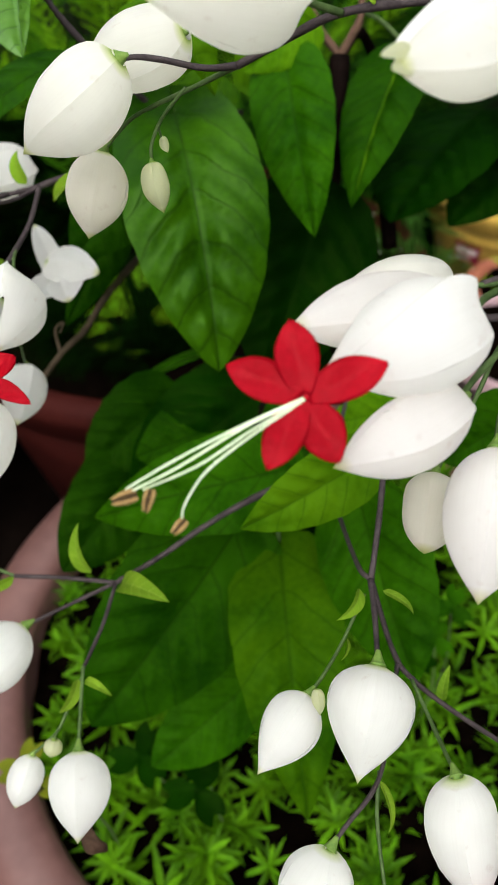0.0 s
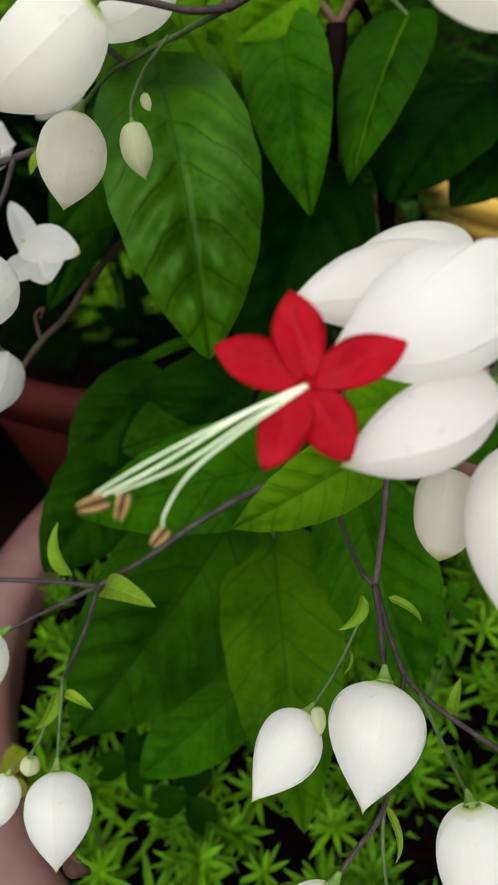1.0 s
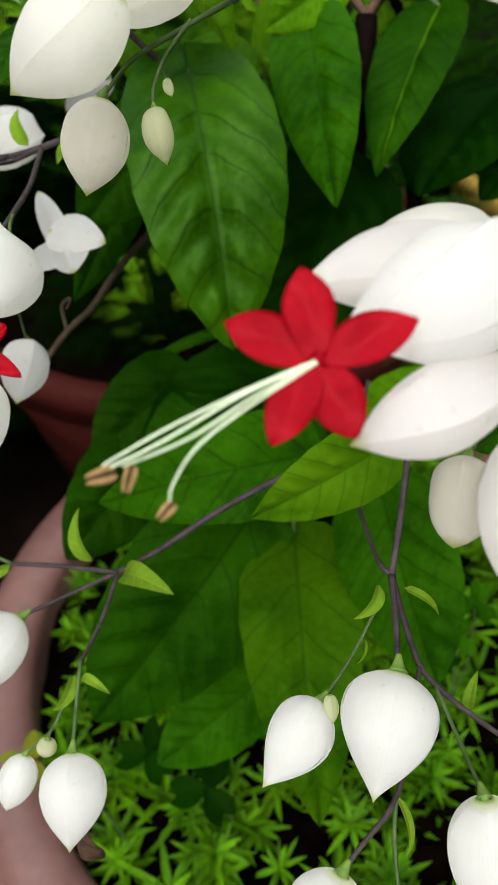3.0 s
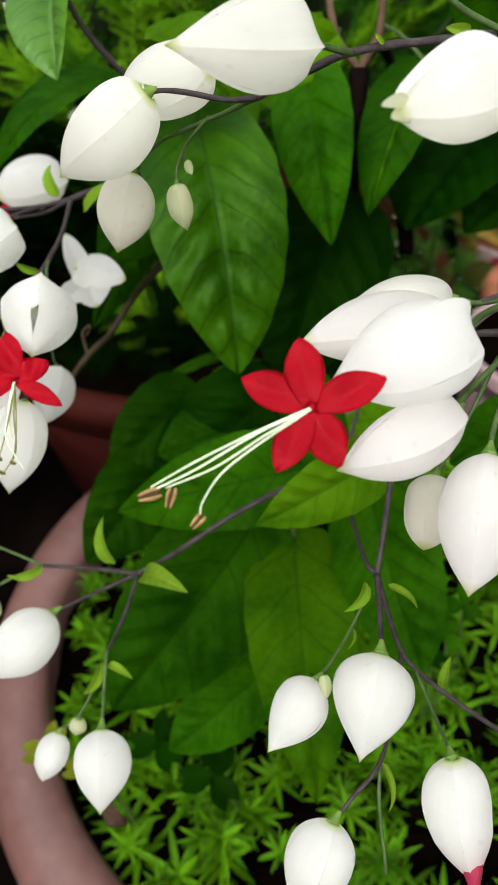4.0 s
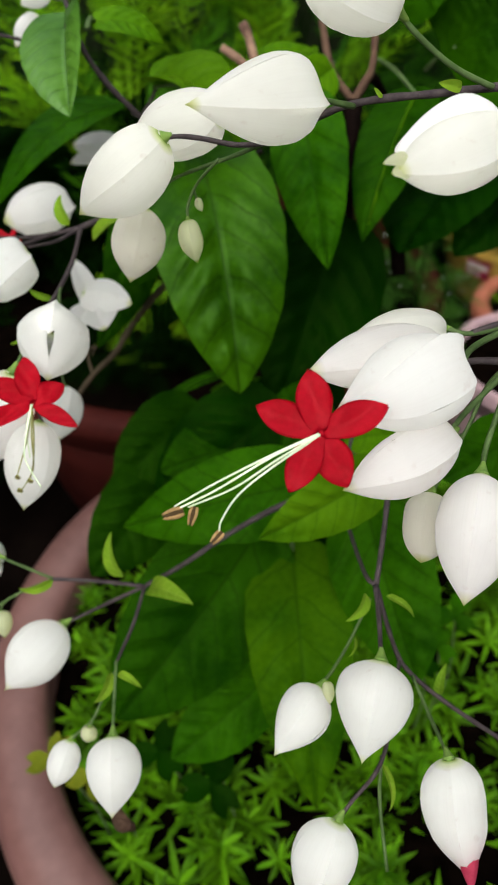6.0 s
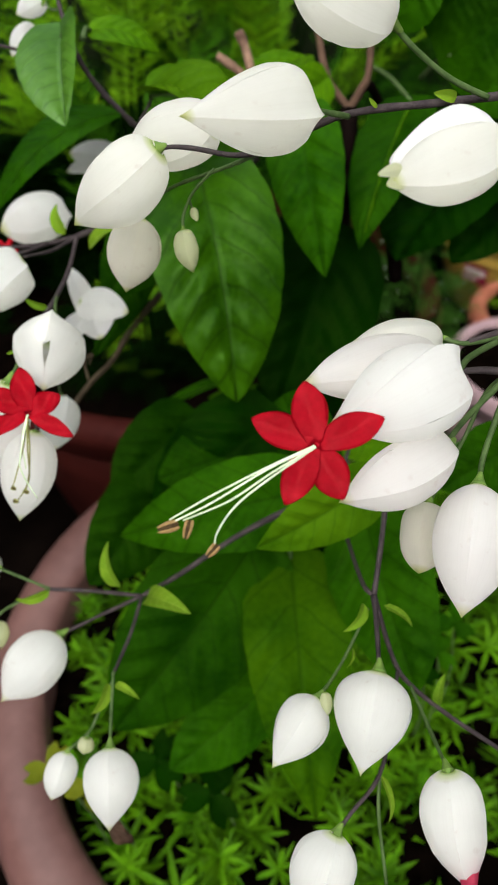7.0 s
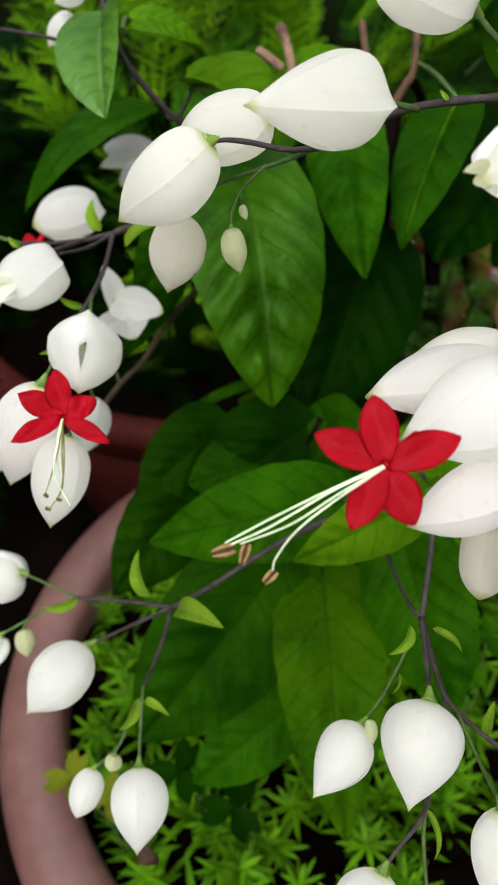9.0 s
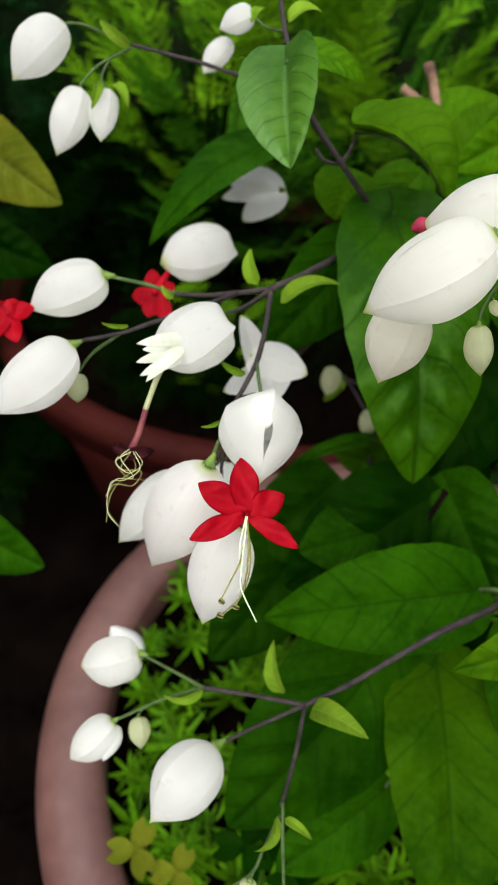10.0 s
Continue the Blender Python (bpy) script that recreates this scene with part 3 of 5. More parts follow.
# ---- pots ----
flower_pot((0.060, 0.260, 0.0), 0.2400, 0.325, 0.040, 0.045, pot_pink, "large round pinkish brown planter full of green stonecrop")
flower_pot((-0.09, 0.825, 0.0), 0.320, 0.296, 0.030, 0.042, pot_brown_shaded, "large round reddish brown planter, darkened in colour for the shade")
flower_pot((0.325, 0.670, 0.0), 0.110, 0.270, 0.014, 0.030, pot_mauve, "pale mauve flower pot with a thick rim", soil=0.010)
flower_pot((0.415, 0.885, 0.0), 0.115, 0.212, 0.026, 0.030, pot_terracotta, "terracotta flower pot with a light rim", soil=0.008)
yellow_pot = flower_pot((0.525, 1.320, 0.0), 0.200, 0.205, 0.016, 0.045, pot_yellow, "yellow flower pot with a maroon label")


def pot_label(pot, centre, radius, azimuth, low, high, half):
    """A printed label bent round a pot, with bars in place of its printing."""
    def patch(a0, a1, z0, z1, r):
        bm, cols = bmesh.new(), 8
        rows = [[bm.verts.new((centre[0] + r * math.cos(a), centre[1] + r * math.sin(a), z)) for a in (a0 + (a1 - a0) * k / cols for k in range(cols + 1))] for z in (z0, z1)]
        for k in range(cols):
            bm.faces.new((rows[0][k], rows[0][k + 1], rows[1][k + 1], rows[1][k]))
        return bm
    tag = part("label", patch(azimuth - half, azimuth + half, low, high, radius), label_maroon, pot, "maroon printed label")
    part("print_bar", patch(azimuth - half * 0.8, azimuth + half * 0.8, low + (high - low) * 0.48, low + (high - low) * 0.80, radius + 0.0012), label_print, tag)
    part("print_bar", patch(azimuth - half * 0.8, azimuth + half * 0.35, low + (high - low) * 0.18, low + (high - low) * 0.32, radius + 0.0012), label_print, tag)


pot_label(yellow_pot, (0.525, 1.320), 0.1935, radians(226), 0.098, 0.132, 0.13)
rng = random.Random(11)

# ---- the climbing plant ----
plant = thing("flowering_vine", (0.03, 0.27, 0.295), "climbing plant with white bell calyces, red flowers and broad leaves", "plant")
# the spray with the open red flower
f = flower("flower", (0.0332, 0.0915, 0.6620), (0.0103, 0.0812, 0.6598), 0.0190, ridge=0.42, twist=30, crest=1.3, shoulder=1.5, gap=0.03, mat=pure_sepal, full=0.34, taper=1.7)
corolla(f, (0.0132, 0.0811, 0.6613), (0.0074, 0.0746, 0.6608), [(0.0055, 0.0819, 0.6685), (-0.0031, 0.0786, 0.6634), (0.0024, 0.0669, 0.6550), (0.0118, 0.0676, 0.6556), (0.0183, 0.0767, 0.6651)], (0.0057, 0.0054, 0.0052, 0.0058, 0.0054), 0.03)
stamen(f, [(0.0074, 0.0745, 0.6607), (-0.0003, 0.0702, 0.6597), (-0.0092, 0.0658, 0.6564), (-0.0156, 0.0643, 0.6534)], 0.00018, anther=((-0.0145, 0.0642, 0.6532), (-0.0180, 0.0635, 0.6524), 0.0016))
stamen(f, [(0.0074, 0.0744, 0.6606), (0.0006, 0.0699, 0.6594), (-0.0065, 0.0660, 0.6566), (-0.0138, 0.0646, 0.6536)], 0.00018, anther=((-0.0127, 0.0647, 0.6537), (-0.0135, 0.0626, 0.6513), 0.0013))
stamen(f, [(0.0074, 0.0744, 0.6606), (-0.0003, 0.0691, 0.6584), (-0.0056, 0.0654, 0.6559), (-0.0084, 0.0641, 0.6514), (-0.0089, 0.0635, 0.6492)], 0.00018, anther=((-0.0084, 0.0635, 0.6491), (-0.0102, 0.0622, 0.6476), 0.0013))
stamen(f, [(0.0072, 0.0746, 0.6608), (-0.0012, 0.0701, 0.6596), (-0.0092, 0.0665, 0.6573), (-0.0160, 0.0646, 0.6537)], 0.00018)
flower("flower", (0.0326, 0.0854, 0.6520), (0.0118, 0.0725, 0.6498), 0.0128, gap=0, ridge=-0.5, crest=0.9, mat=flushed_sepal)
flower("flower", (0.0348, 0.1109, 0.6584), (0.0158, 0.1055, 0.6604), 0.0099, gap=0, ridge=-0.6, mat=cream_sepal)
flower("flower", (0.0331, 0.1055, 0.6569), (0.0058, 0.0920, 0.6603), 0.0138, gap=0.04, ridge=-0.3, mat=flushed_sepal)
flower("flower", (0.0400, 0.0850, 0.6421), (0.0349, 0.0642, 0.6288), 0.0166, gap=0, ridge=-0.05, mat=flushed_sepal, crest=0.8, shoulder=0.2)
flower("flower_bud", (0.0351, 0.0959, 0.6258), (0.0318, 0.0827, 0.6183), 0.0120, gap=0, blunt=1.4, ridge=0.1, mat=warm_shade_sepal, crest=0.4, full=0.32, shoulder=0.2)
stem("pedicel", [(0.0348, 0.1109, 0.6584), (0.0406, 0.1103, 0.6575), (0.0527, 0.1164, 0.6567)], 0.00047, 0.00062, green_stalk, plant)
stem("pedicel", [(0.0331, 0.0901, 0.6650), (0.0386, 0.1004, 0.6614), (0.0527, 0.1164, 0.6567)], 0.00055, 0.0007, green_stalk, plant)
stem("pedicel", [(0.0325, 0.0858, 0.6524), (0.0392, 0.0967, 0.6496), (0.0516, 0.1110, 0.6504)], 0.00055, 0.0007, green_stalk, plant)
stem("pedicel", [(0.0400, 0.0850, 0.6421), (0.0432, 0.0940, 0.6432), (0.0516, 0.1110, 0.6504)], 0.00047, 0.0007, green_stalk, plant)
stem("pedicel", [(0.0351, 0.0959, 0.6258), (0.0429, 0.1060, 0.6358), (0.0477, 0.1126, 0.6432), (0.0516, 0.1110, 0.6504)], 0.00039, 0.00062, green_stalk, plant)
stem("branch", [(0.0338, 0.1100, 0.6498), (0.0433, 0.1108, 0.6505), (0.0516, 0.1110, 0.6504), (0.0654, 0.1211, 0.6465), (0.1109, 0.1423, 0.5779)], 0.00062, 0.00125, purple_bark, plant)
stem("branch", [(0.0405, 0.1104, 0.6577), (0.0527, 0.1164, 0.6567), (0.0516, 0.1110, 0.6504)], 0.00062, 0.00109, purple_bark, plant)
# the spray across the top
flower("flower", (0.0058, 0.1267, 0.6979), (-0.0155, 0.1118, 0.7007), 0.0169, gap=0, ridge=-0.15, mat=cream_sepal, crest=1.2, shoulder=1.4, full=0.27, taper=1.5)
f = flower("flower", (-0.0120, 0.1533, 0.6874), (-0.0340, 0.1599, 0.6788), 0.0167, gap=0, ridge=-0.55, mat=cream_sepal)
part("petal_tip", drop((-0.0322, 0.1603, 0.6792), (-0.0356, 0.1601, 0.6775), 0.0033), furled_pink, f, "furled crimson petals just emerging")
flower("flower", (-0.0238, 0.1431, 0.6851), (-0.0442, 0.1415, 0.6685), 0.0177, gap=0, ridge=0.05, mat=cream_sepal, twist=-14)
flower("flower", (-0.0320, 0.1593, 0.6628), (-0.0366, 0.1522, 0.6455), 0.0150, gap=0, ridge=0.0, mat=warm_shade_sepal, crest=0.3, shoulder=0.2)
flower("flower_bud", (-0.0202, 0.1490, 0.6642), (-0.0180, 0.1449, 0.6549), 0.0063, ridge=0.028, gap=0, mat=cream_bud)
flower("flower_bud", (-0.0179, 0.1524, 0.6681), (-0.0168, 0.1503, 0.6656), 0.0022, ridge=0.028, gap=0, mat=cream_bud)
f = flower("flower", (0.0382, 0.1094, 0.6965), (0.0175, 0.0951, 0.6957), 0.0125, gap=0, mat=cream_sepal, ridge=-0.42, twist=26, crest=1.5, shoulder=1.6, full=0.40)
part("sepal", drop((0.0376, 0.1138, 0.6970), (0.0191, 0.1040, 0.6952), 0.0123, 20, 16), papery_white, f, "rounded papery sepal behind the others")
part("sepal", blade((0.0201, 0.0973, 0.6974), (0.0158, 0.0955, 0.6970), 0.0022, 0, -0.4, 0.12, 0.0, 0.05, 10, 6, 0.0)[0], cream_bud, f, "curled greenish sepal tip")
part("sepal", blade((0.0201, 0.0962, 0.6961), (0.0173, 0.0950, 0.6956), 0.0026, 0, -0.4, 0.12, 0.0, 0.05, 10, 6, 0.0)[0], cream_bud, f, "curled greenish sepal tip")
flower("flower", (0.0215, 0.1329, 0.7103), (0.0010, 0.1301, 0.7198), 0.0147, gap=0, ridge=-0.3, mat=cream_sepal)
stem("pedicel", [(0.0215, 0.1329, 0.7103), (0.0267, 0.1343, 0.7057), (0.0341, 0.1354, 0.7006), (0.0425, 0.1375, 0.6967)], 0.00047, 0.00062, green_stalk, plant)
stem("pedicel", [(0.0058, 0.1267, 0.6979), (0.0110, 0.1307, 0.6958), (0.0153, 0.1345, 0.6940)], 0.00055, 0.00062, green_stalk, plant)
stem("branch", [(0.0573, 0.1442, 0.6963), (0.0431, 0.1397, 0.6961), (0.0313, 0.1386, 0.6952), (0.0214, 0.1388, 0.6942), (0.0137, 0.1398, 0.6924), (0.0072, 0.1429, 0.6886), (-0.0022, 0.1448, 0.6835)], 0.00088, 0.00070, purple_bark, plant)
stem("branch", [(-0.0022, 0.1448, 0.6835), (-0.0083, 0.1445, 0.6832), (-0.0156, 0.1442, 0.6846), (-0.0204, 0.1434, 0.6853), (-0.0238, 0.1430, 0.6850)], 0.0007, 0.00047, purple_bark, plant)
stem("pedicel", [(-0.0022, 0.1448, 0.6835), (-0.0097, 0.1478, 0.6794), (-0.0195, 0.1555, 0.6733), (-0.0255, 0.1585, 0.6694), (-0.0320, 0.1593, 0.6628)], 0.00055, 0.00039, green_stalk, plant)
stem("pedicel", [(-0.0124, 0.1495, 0.6784), (-0.0177, 0.1518, 0.6720), (-0.0201, 0.1502, 0.6672), (-0.0202, 0.1490, 0.6642)], 0.00039, 0.00031, green_stalk, plant)
stem("pedicel", [(-0.0187, 0.1519, 0.6707), (-0.0182, 0.1524, 0.6681)], 0.00031, 0.00023, green_stalk, plant)
bract((0.0364, 0.1374, 0.6967), (0.0319, 0.1379, 0.6974), 0.0024, turn=0, arch=0.1)
bract((0.0212, 0.1379, 0.6947), (0.0196, 0.1392, 0.6962), 0.0009, turn=0, arch=0.1)
# the spray with the second red flower
flower("flower", (-0.0727, 0.1492, 0.6185), (-0.0860, 0.1415, 0.5872), 0.0202, gap=0, ridge=-0.75, crest=0.5, mat=flushed_sepal, full=0.36, taper=1.9, shoulder=0.3)
flower("flower", (-0.0651, 0.1405, 0.6081), (-0.0705, 0.1265, 0.5861), 0.0171, gap=0, ridge=-0.55, crest=0.4, shoulder=0.2)
f = flower("flower", (-0.0613, 0.1614, 0.6260), (-0.0601, 0.1407, 0.6220), 0.0222, ridge=0.10, crest=0.7, shoulder=2.2, full=0.25, taper=1.4, cusp=0.0, slit=(0.40, 0.78, 0.12))
part("sepal", drop((-0.0604, 0.1495, 0.6321), (-0.0613, 0.1582, 0.6345), 0.0050, 14, 12), papery_white, f, "rounded hood of the papery calyx")
corolla(f, (-0.0616, 0.1396, 0.6192), (-0.0621, 0.1320, 0.6211), [(-0.0646, 0.1400, 0.6304), (-0.0732, 0.1349, 0.6264), (-0.0735, 0.1247, 0.6193), (-0.0500, 0.1270, 0.6179), (-0.0543, 0.1363, 0.6243)], (0.0062, 0.0060, 0.0047, 0.0042, 0.0060), 0.07)
stamen(f, [(-0.0620, 0.1311, 0.6216), (-0.0621, 0.1234, 0.6173), (-0.0643, 0.1205, 0.6110), (-0.0657, 0.1188, 0.6075)], 0.0002, anther=((-0.0661, 0.1187, 0.6075), (-0.0648, 0.1182, 0.6069), 0.001), mat=filament_olive, sac=anther_green)
stamen(f, [(-0.0620, 0.1311, 0.6216), (-0.0607, 0.1229, 0.6182), (-0.0611, 0.1200, 0.6102), (-0.0625, 0.1180, 0.6065)], 0.0002, anther=((-0.0630, 0.1181, 0.6067), (-0.0614, 0.1178, 0.6062), 0.001), mat=filament_olive, sac=anther_green)
stamen(f, [(-0.0620, 0.1311, 0.6216), (-0.0601, 0.1217, 0.6168), (-0.0616, 0.1187, 0.6088), (-0.0651, 0.1178, 0.6033)], 0.0002, anther=((-0.0663, 0.1178, 0.6034), (-0.0647, 0.1175, 0.6030), 0.001), mat=filament_olive, sac=anther_green)
stamen(f, [(-0.0619, 0.1311, 0.6216), (-0.0618, 0.1195, 0.6174), (-0.0613, 0.1168, 0.6143), (-0.0575, 0.1127, 0.6094)], 0.0002)
stamen(f, [(-0.0621, 0.1311, 0.6216), (-0.0627, 0.1252, 0.6179), (-0.0617, 0.1205, 0.6124)], 0.0002)
flower("flower", (-0.0823, 0.1684, 0.5951), (-0.0991, 0.1579, 0.5761), 0.0159, ridge=-0.11, gap=0)
flower("flower", (-0.0725, 0.1891, 0.5823), (-0.0729, 0.1701, 0.5740), 0.0160, gap=0, ridge=-0.3, crest=0.5, full=0.36)
f = flower("flower", (-0.0731, 0.1849, 0.6368), (-0.0913, 0.1747, 0.6304), 0.0195, ridge=-0.30, twist=30, crest=0.9, shoulder=2.0, gap=0.04, blunt=0.8)
part("sepal_tip", blade((-0.0827, 0.1737, 0.6380), (-0.0934, 0.1679, 0.6388), 0.0034, 0, -0.45, 0.10, 0.0, 0.02, 12, 6, 0.0)[0], papery_tip, f, "pointed sepal tip")
part("sepal_tip", blade((-0.0847, 0.1720, 0.6363), (-0.0918, 0.1671, 0.6378), 0.0034, 0, -0.45, 0.10, 0.0, 0.02, 12, 6, 0.0)[0], papery_tip, f, "pointed sepal tip")
part("sepal_tip", blade((-0.0832, 0.1716, 0.6354), (-0.0931, 0.1650, 0.6353), 0.0034, 0, -0.45, 0.10, 0.0, 0.02, 12, 6, 0.0)[0], papery_tip, f, "pointed sepal tip")
part("sepal_tip", blade((-0.0827, 0.1707, 0.6348), (-0.0918, 0.1630, 0.6329), 0.0034, 0, -0.45, 0.10, 0.0, 0.02, 12, 6, 0.0)[0], papery_tip, f, "pointed sepal tip")
part("sepal_tip", blade((-0.0828, 0.1723, 0.6366), (-0.0902, 0.1622, 0.6319), 0.0034, 0, -0.45, 0.10, 0.0, 0.02, 12, 6, 0.0)[0], papery_tip, f, "pointed sepal tip")
stem("flower_tube", [(-0.0858, 0.1701, 0.6340), (-0.0881, 0.1671, 0.6306), (-0.0907, 0.1629, 0.6228)], .00062, .0007, faded_tube, f)
stem("flower_tube", [(-0.0906, 0.1631, 0.6230), (-0.0919, 0.1598, 0.6177), (-0.0936, 0.1573, 0.6134)], .00072, .0009, pink_tube, f)
withered((-0.0936, 0.1571, 0.6131), 0.0080, f)
stamen(f, [(-0.0913, 0.1483, 0.6212), (-0.0943, 0.1450, 0.6206), (-0.0906, 0.1421, 0.6201), (-0.0873, 0.1423, 0.6233), (-0.0888, 0.1425, 0.6267)], 0.00011, mat=faded_tube)
stamen(f, [(-0.0908, 0.1483, 0.6213), (-0.0884, 0.1444, 0.6197), (-0.0912, 0.1410, 0.6189), (-0.0941, 0.1388, 0.6195), (-0.0937, 0.1332, 0.6161), (-0.0901, 0.1296, 0.6149)], 0.00011, mat=faded_tube)
stamen(f, [(-0.0917, 0.1487, 0.6217), (-0.0932, 0.1456, 0.6212), (-0.0894, 0.1415, 0.6194), (-0.0930, 0.1394, 0.6202), (-0.0945, 0.1353, 0.6185)], 0.00011, mat=faded_tube)
stamen(f, [(-0.0936, 0.1571, 0.6131), (-0.0952, 0.1526, 0.6111), (-0.0905, 0.1540, 0.6095), (-0.0922, 0.1515, 0.6067), (-0.0968, 0.1497, 0.6078), (-0.0977, 0.1458, 0.6034), (-0.0939, 0.1428, 0.5997)], 0.00012, mat=filament_olive)
stamen(f, [(-0.0936, 0.1571, 0.6131), (-0.0924, 0.1558, 0.6086), (-0.0953, 0.1522, 0.6076), (-0.0979, 0.1498, 0.6034), (-0.0982, 0.1455, 0.5984)], 0.00012, mat=filament_olive, sac=anther_green)
stamen(f, [(-0.0936, 0.1571, 0.6131), (-0.0979, 0.1575, 0.6092), (-0.0947, 0.1556, 0.6054), (-0.0902, 0.1555, 0.6051)], 0.00012, mat=filament_olive, sac=anther_green)
f = flower("flower", (-0.1091, 0.1999, 0.6387), (-0.1296, 0.1936, 0.6293), 0.0170, gap=0.06, ridge=-0.3, crest=0.9)
corolla(f, (-0.1291, 0.1940, 0.6297), (-0.1340, 0.1903, 0.6286), [(-0.1270, 0.1907, 0.6318), (-0.1334, 0.1936, 0.6324), (-0.1410, 0.1917, 0.6305), (-0.1384, 0.1840, 0.6246), (-0.1306, 0.1841, 0.6244)], 0.0053)
flower("flower", (-0.1124, 0.1758, 0.6309), (-0.1296, 0.1585, 0.6192), 0.0171, gap=0, ridge=-0.35, crest=0.9)
flower("flower_bud", (-0.1129, 0.1791, 0.6195), (-0.1120, 0.1739, 0.6135), 0.0065, ridge=0.028, gap=0, blunt=0.7, mat=cream_bud)
f = flower("flower", (-0.0816, 0.2665, 0.6198), (-0.1028, 0.2487, 0.6184), 0.0215, ridge=-0.45, gap=0.05, blunt=0.6, crest=0.8, shoulder=1.8, full=0.42)
corolla(f, (-0.1006, 0.2537, 0.6135), (-0.1053, 0.2477, 0.6067), [(-0.1065, 0.2526, 0.6139), (-0.0979, 0.2497, 0.6103), (-0.0986, 0.2417, 0.6011), (-0.1063, 0.2414, 0.6010), (-0.1127, 0.2458, 0.6063)], 0.0061)
open_calyx([((-0.0645, 0.2163, 0.5994), (-0.0723, 0.2275, 0.6141), 0.0082, 12, 0.14, 0.5), ((-0.0672, 0.2167, 0.6060), (-0.0488, 0.2101, 0.6053), 0.0136, -10, 0.2, -0.5), ((-0.0637, 0.2149, 0.5992), (-0.0750, 0.2073, 0.5971), 0.0088, 0, 0.14, 0.4), ((-0.0620, 0.2176, 0.6038), (-0.0582, 0.2020, 0.5994), 0.015, 10, 0.2, -0.6)])
open_calyx([((-0.0646, 0.3125, 0.6233), (-0.0866, 0.3078, 0.6280), 0.0149, 0, 0.15, -0.4), ((-0.0646, 0.3125, 0.6233), (-0.0882, 0.3043, 0.6209), 0.0100, 0, 0.1, 0.3), ((-0.0646, 0.3125, 0.6233), (-0.0785, 0.2971, 0.6153), 0.0131, 0, 0.12, -0.4)])
stem("branch", [(-0.0032, 0.3175, 0.6221), (-0.0185, 0.2964, 0.6212), (-0.0354, 0.2610, 0.6269), (-0.0508, 0.2263, 0.6333), (-0.0629, 0.2106, 0.6339)], 0.00125, 0.00094, purple_bark, plant)
stem("branch", [(-0.0629, 0.2106, 0.6339), (-0.0728, 0.2107, 0.6314), (-0.0804, 0.2051, 0.6329), (-0.0897, 0.2018, 0.6341)], 0.00086, 0.00062, purple_bark, plant)
stem("pedicel", [(-0.0897, 0.2018, 0.6341), (-0.0984, 0.2011, 0.6367), (-0.1091, 0.1999, 0.6387)], 0.00062, 0.00047, green_stalk, plant)
stem("pedicel", [(-0.0629, 0.2106, 0.6339), (-0.0686, 0.1999, 0.6341), (-0.0733, 0.1864, 0.6386)], 0.0007, 0.00047, purple_bark, plant)
stem("branch", [(-0.0728, 0.2107, 0.6314), (-0.0834, 0.1978, 0.6322), (-0.0939, 0.1900, 0.6313), (-0.1014, 0.1849, 0.6303), (-0.1127, 0.1771, 0.6309)], 0.00078, 0.00047, purple_bark, plant)
stem("pedicel", [(-0.1014, 0.1849, 0.6303), (-0.1089, 0.1824, 0.6247), (-0.1129, 0.1790, 0.6194)], 0.00047, 0.00039, green_stalk, plant)
stem("branch", [(-0.0629, 0.2106, 0.6339), (-0.0632, 0.1962, 0.6296), (-0.0643, 0.1816, 0.6280), (-0.0670, 0.1715, 0.6257), (-0.0689, 0.1653, 0.6247)], 0.00078, 0.00062, purple_bark, plant)
stem("pedicel", [(-0.0689, 0.1653, 0.6247), (-0.0705, 0.1586, 0.6217), (-0.0728, 0.1502, 0.6181)], 0.00055, 0.00047, green_stalk, plant)
stem("pedicel", [(-0.0689, 0.1653, 0.6247), (-0.0694, 0.1596, 0.6182), (-0.0699, 0.1540, 0.6116), (-0.0652, 0.1425, 0.6059)], 0.00047, 0.00039, purple_bark, plant)
stem("pedicel", [(-0.0643, 0.1816, 0.6280), (-0.0633, 0.1746, 0.6276), (-0.0612, 0.1658, 0.6250)], 0.00047, 0.00047, green_stalk, plant)
stem("pedicel", [(-0.0725, 0.1891, 0.5823), (-0.0668, 0.1720, 0.6120), (-0.0690, 0.1600, 0.6186)], 0.00039, 0.00039, green_stalk, plant)
stem("pedicel", [(-0.0693, 0.1587, 0.6171), (-0.0726, 0.1625, 0.6063), (-0.0823, 0.1684, 0.5951)], 0.00039, 0.00039, green_stalk, plant)
bract((-0.0672, 0.2128, 0.6337), (-0.0705, 0.2196, 0.6416), 0.0050, turn=0, arch=0.1)
bract((-0.0597, 0.2116, 0.6289), (-0.0429, 0.2173, 0.6348), 0.0060, turn=0, arch=0.1)
bract((-0.0669, 0.1791, 0.6253), (-0.0744, 0.1809, 0.6276), 0.0024, turn=0, arch=0.1)
bract((-0.0896, 0.1993, 0.6342), (-0.0936, 0.2013, 0.6367), 0.0022, turn=0, arch=0.1)
bract((-0.0714, 0.1627, 0.6218), (-0.0763, 0.1612, 0.6202), 0.0013, turn=0, arch=0.1)
bract((-0.0999, 0.1871, 0.6313), (-0.1076, 0.1870, 0.6315), 0.0014, turn=0, arch=0.1)
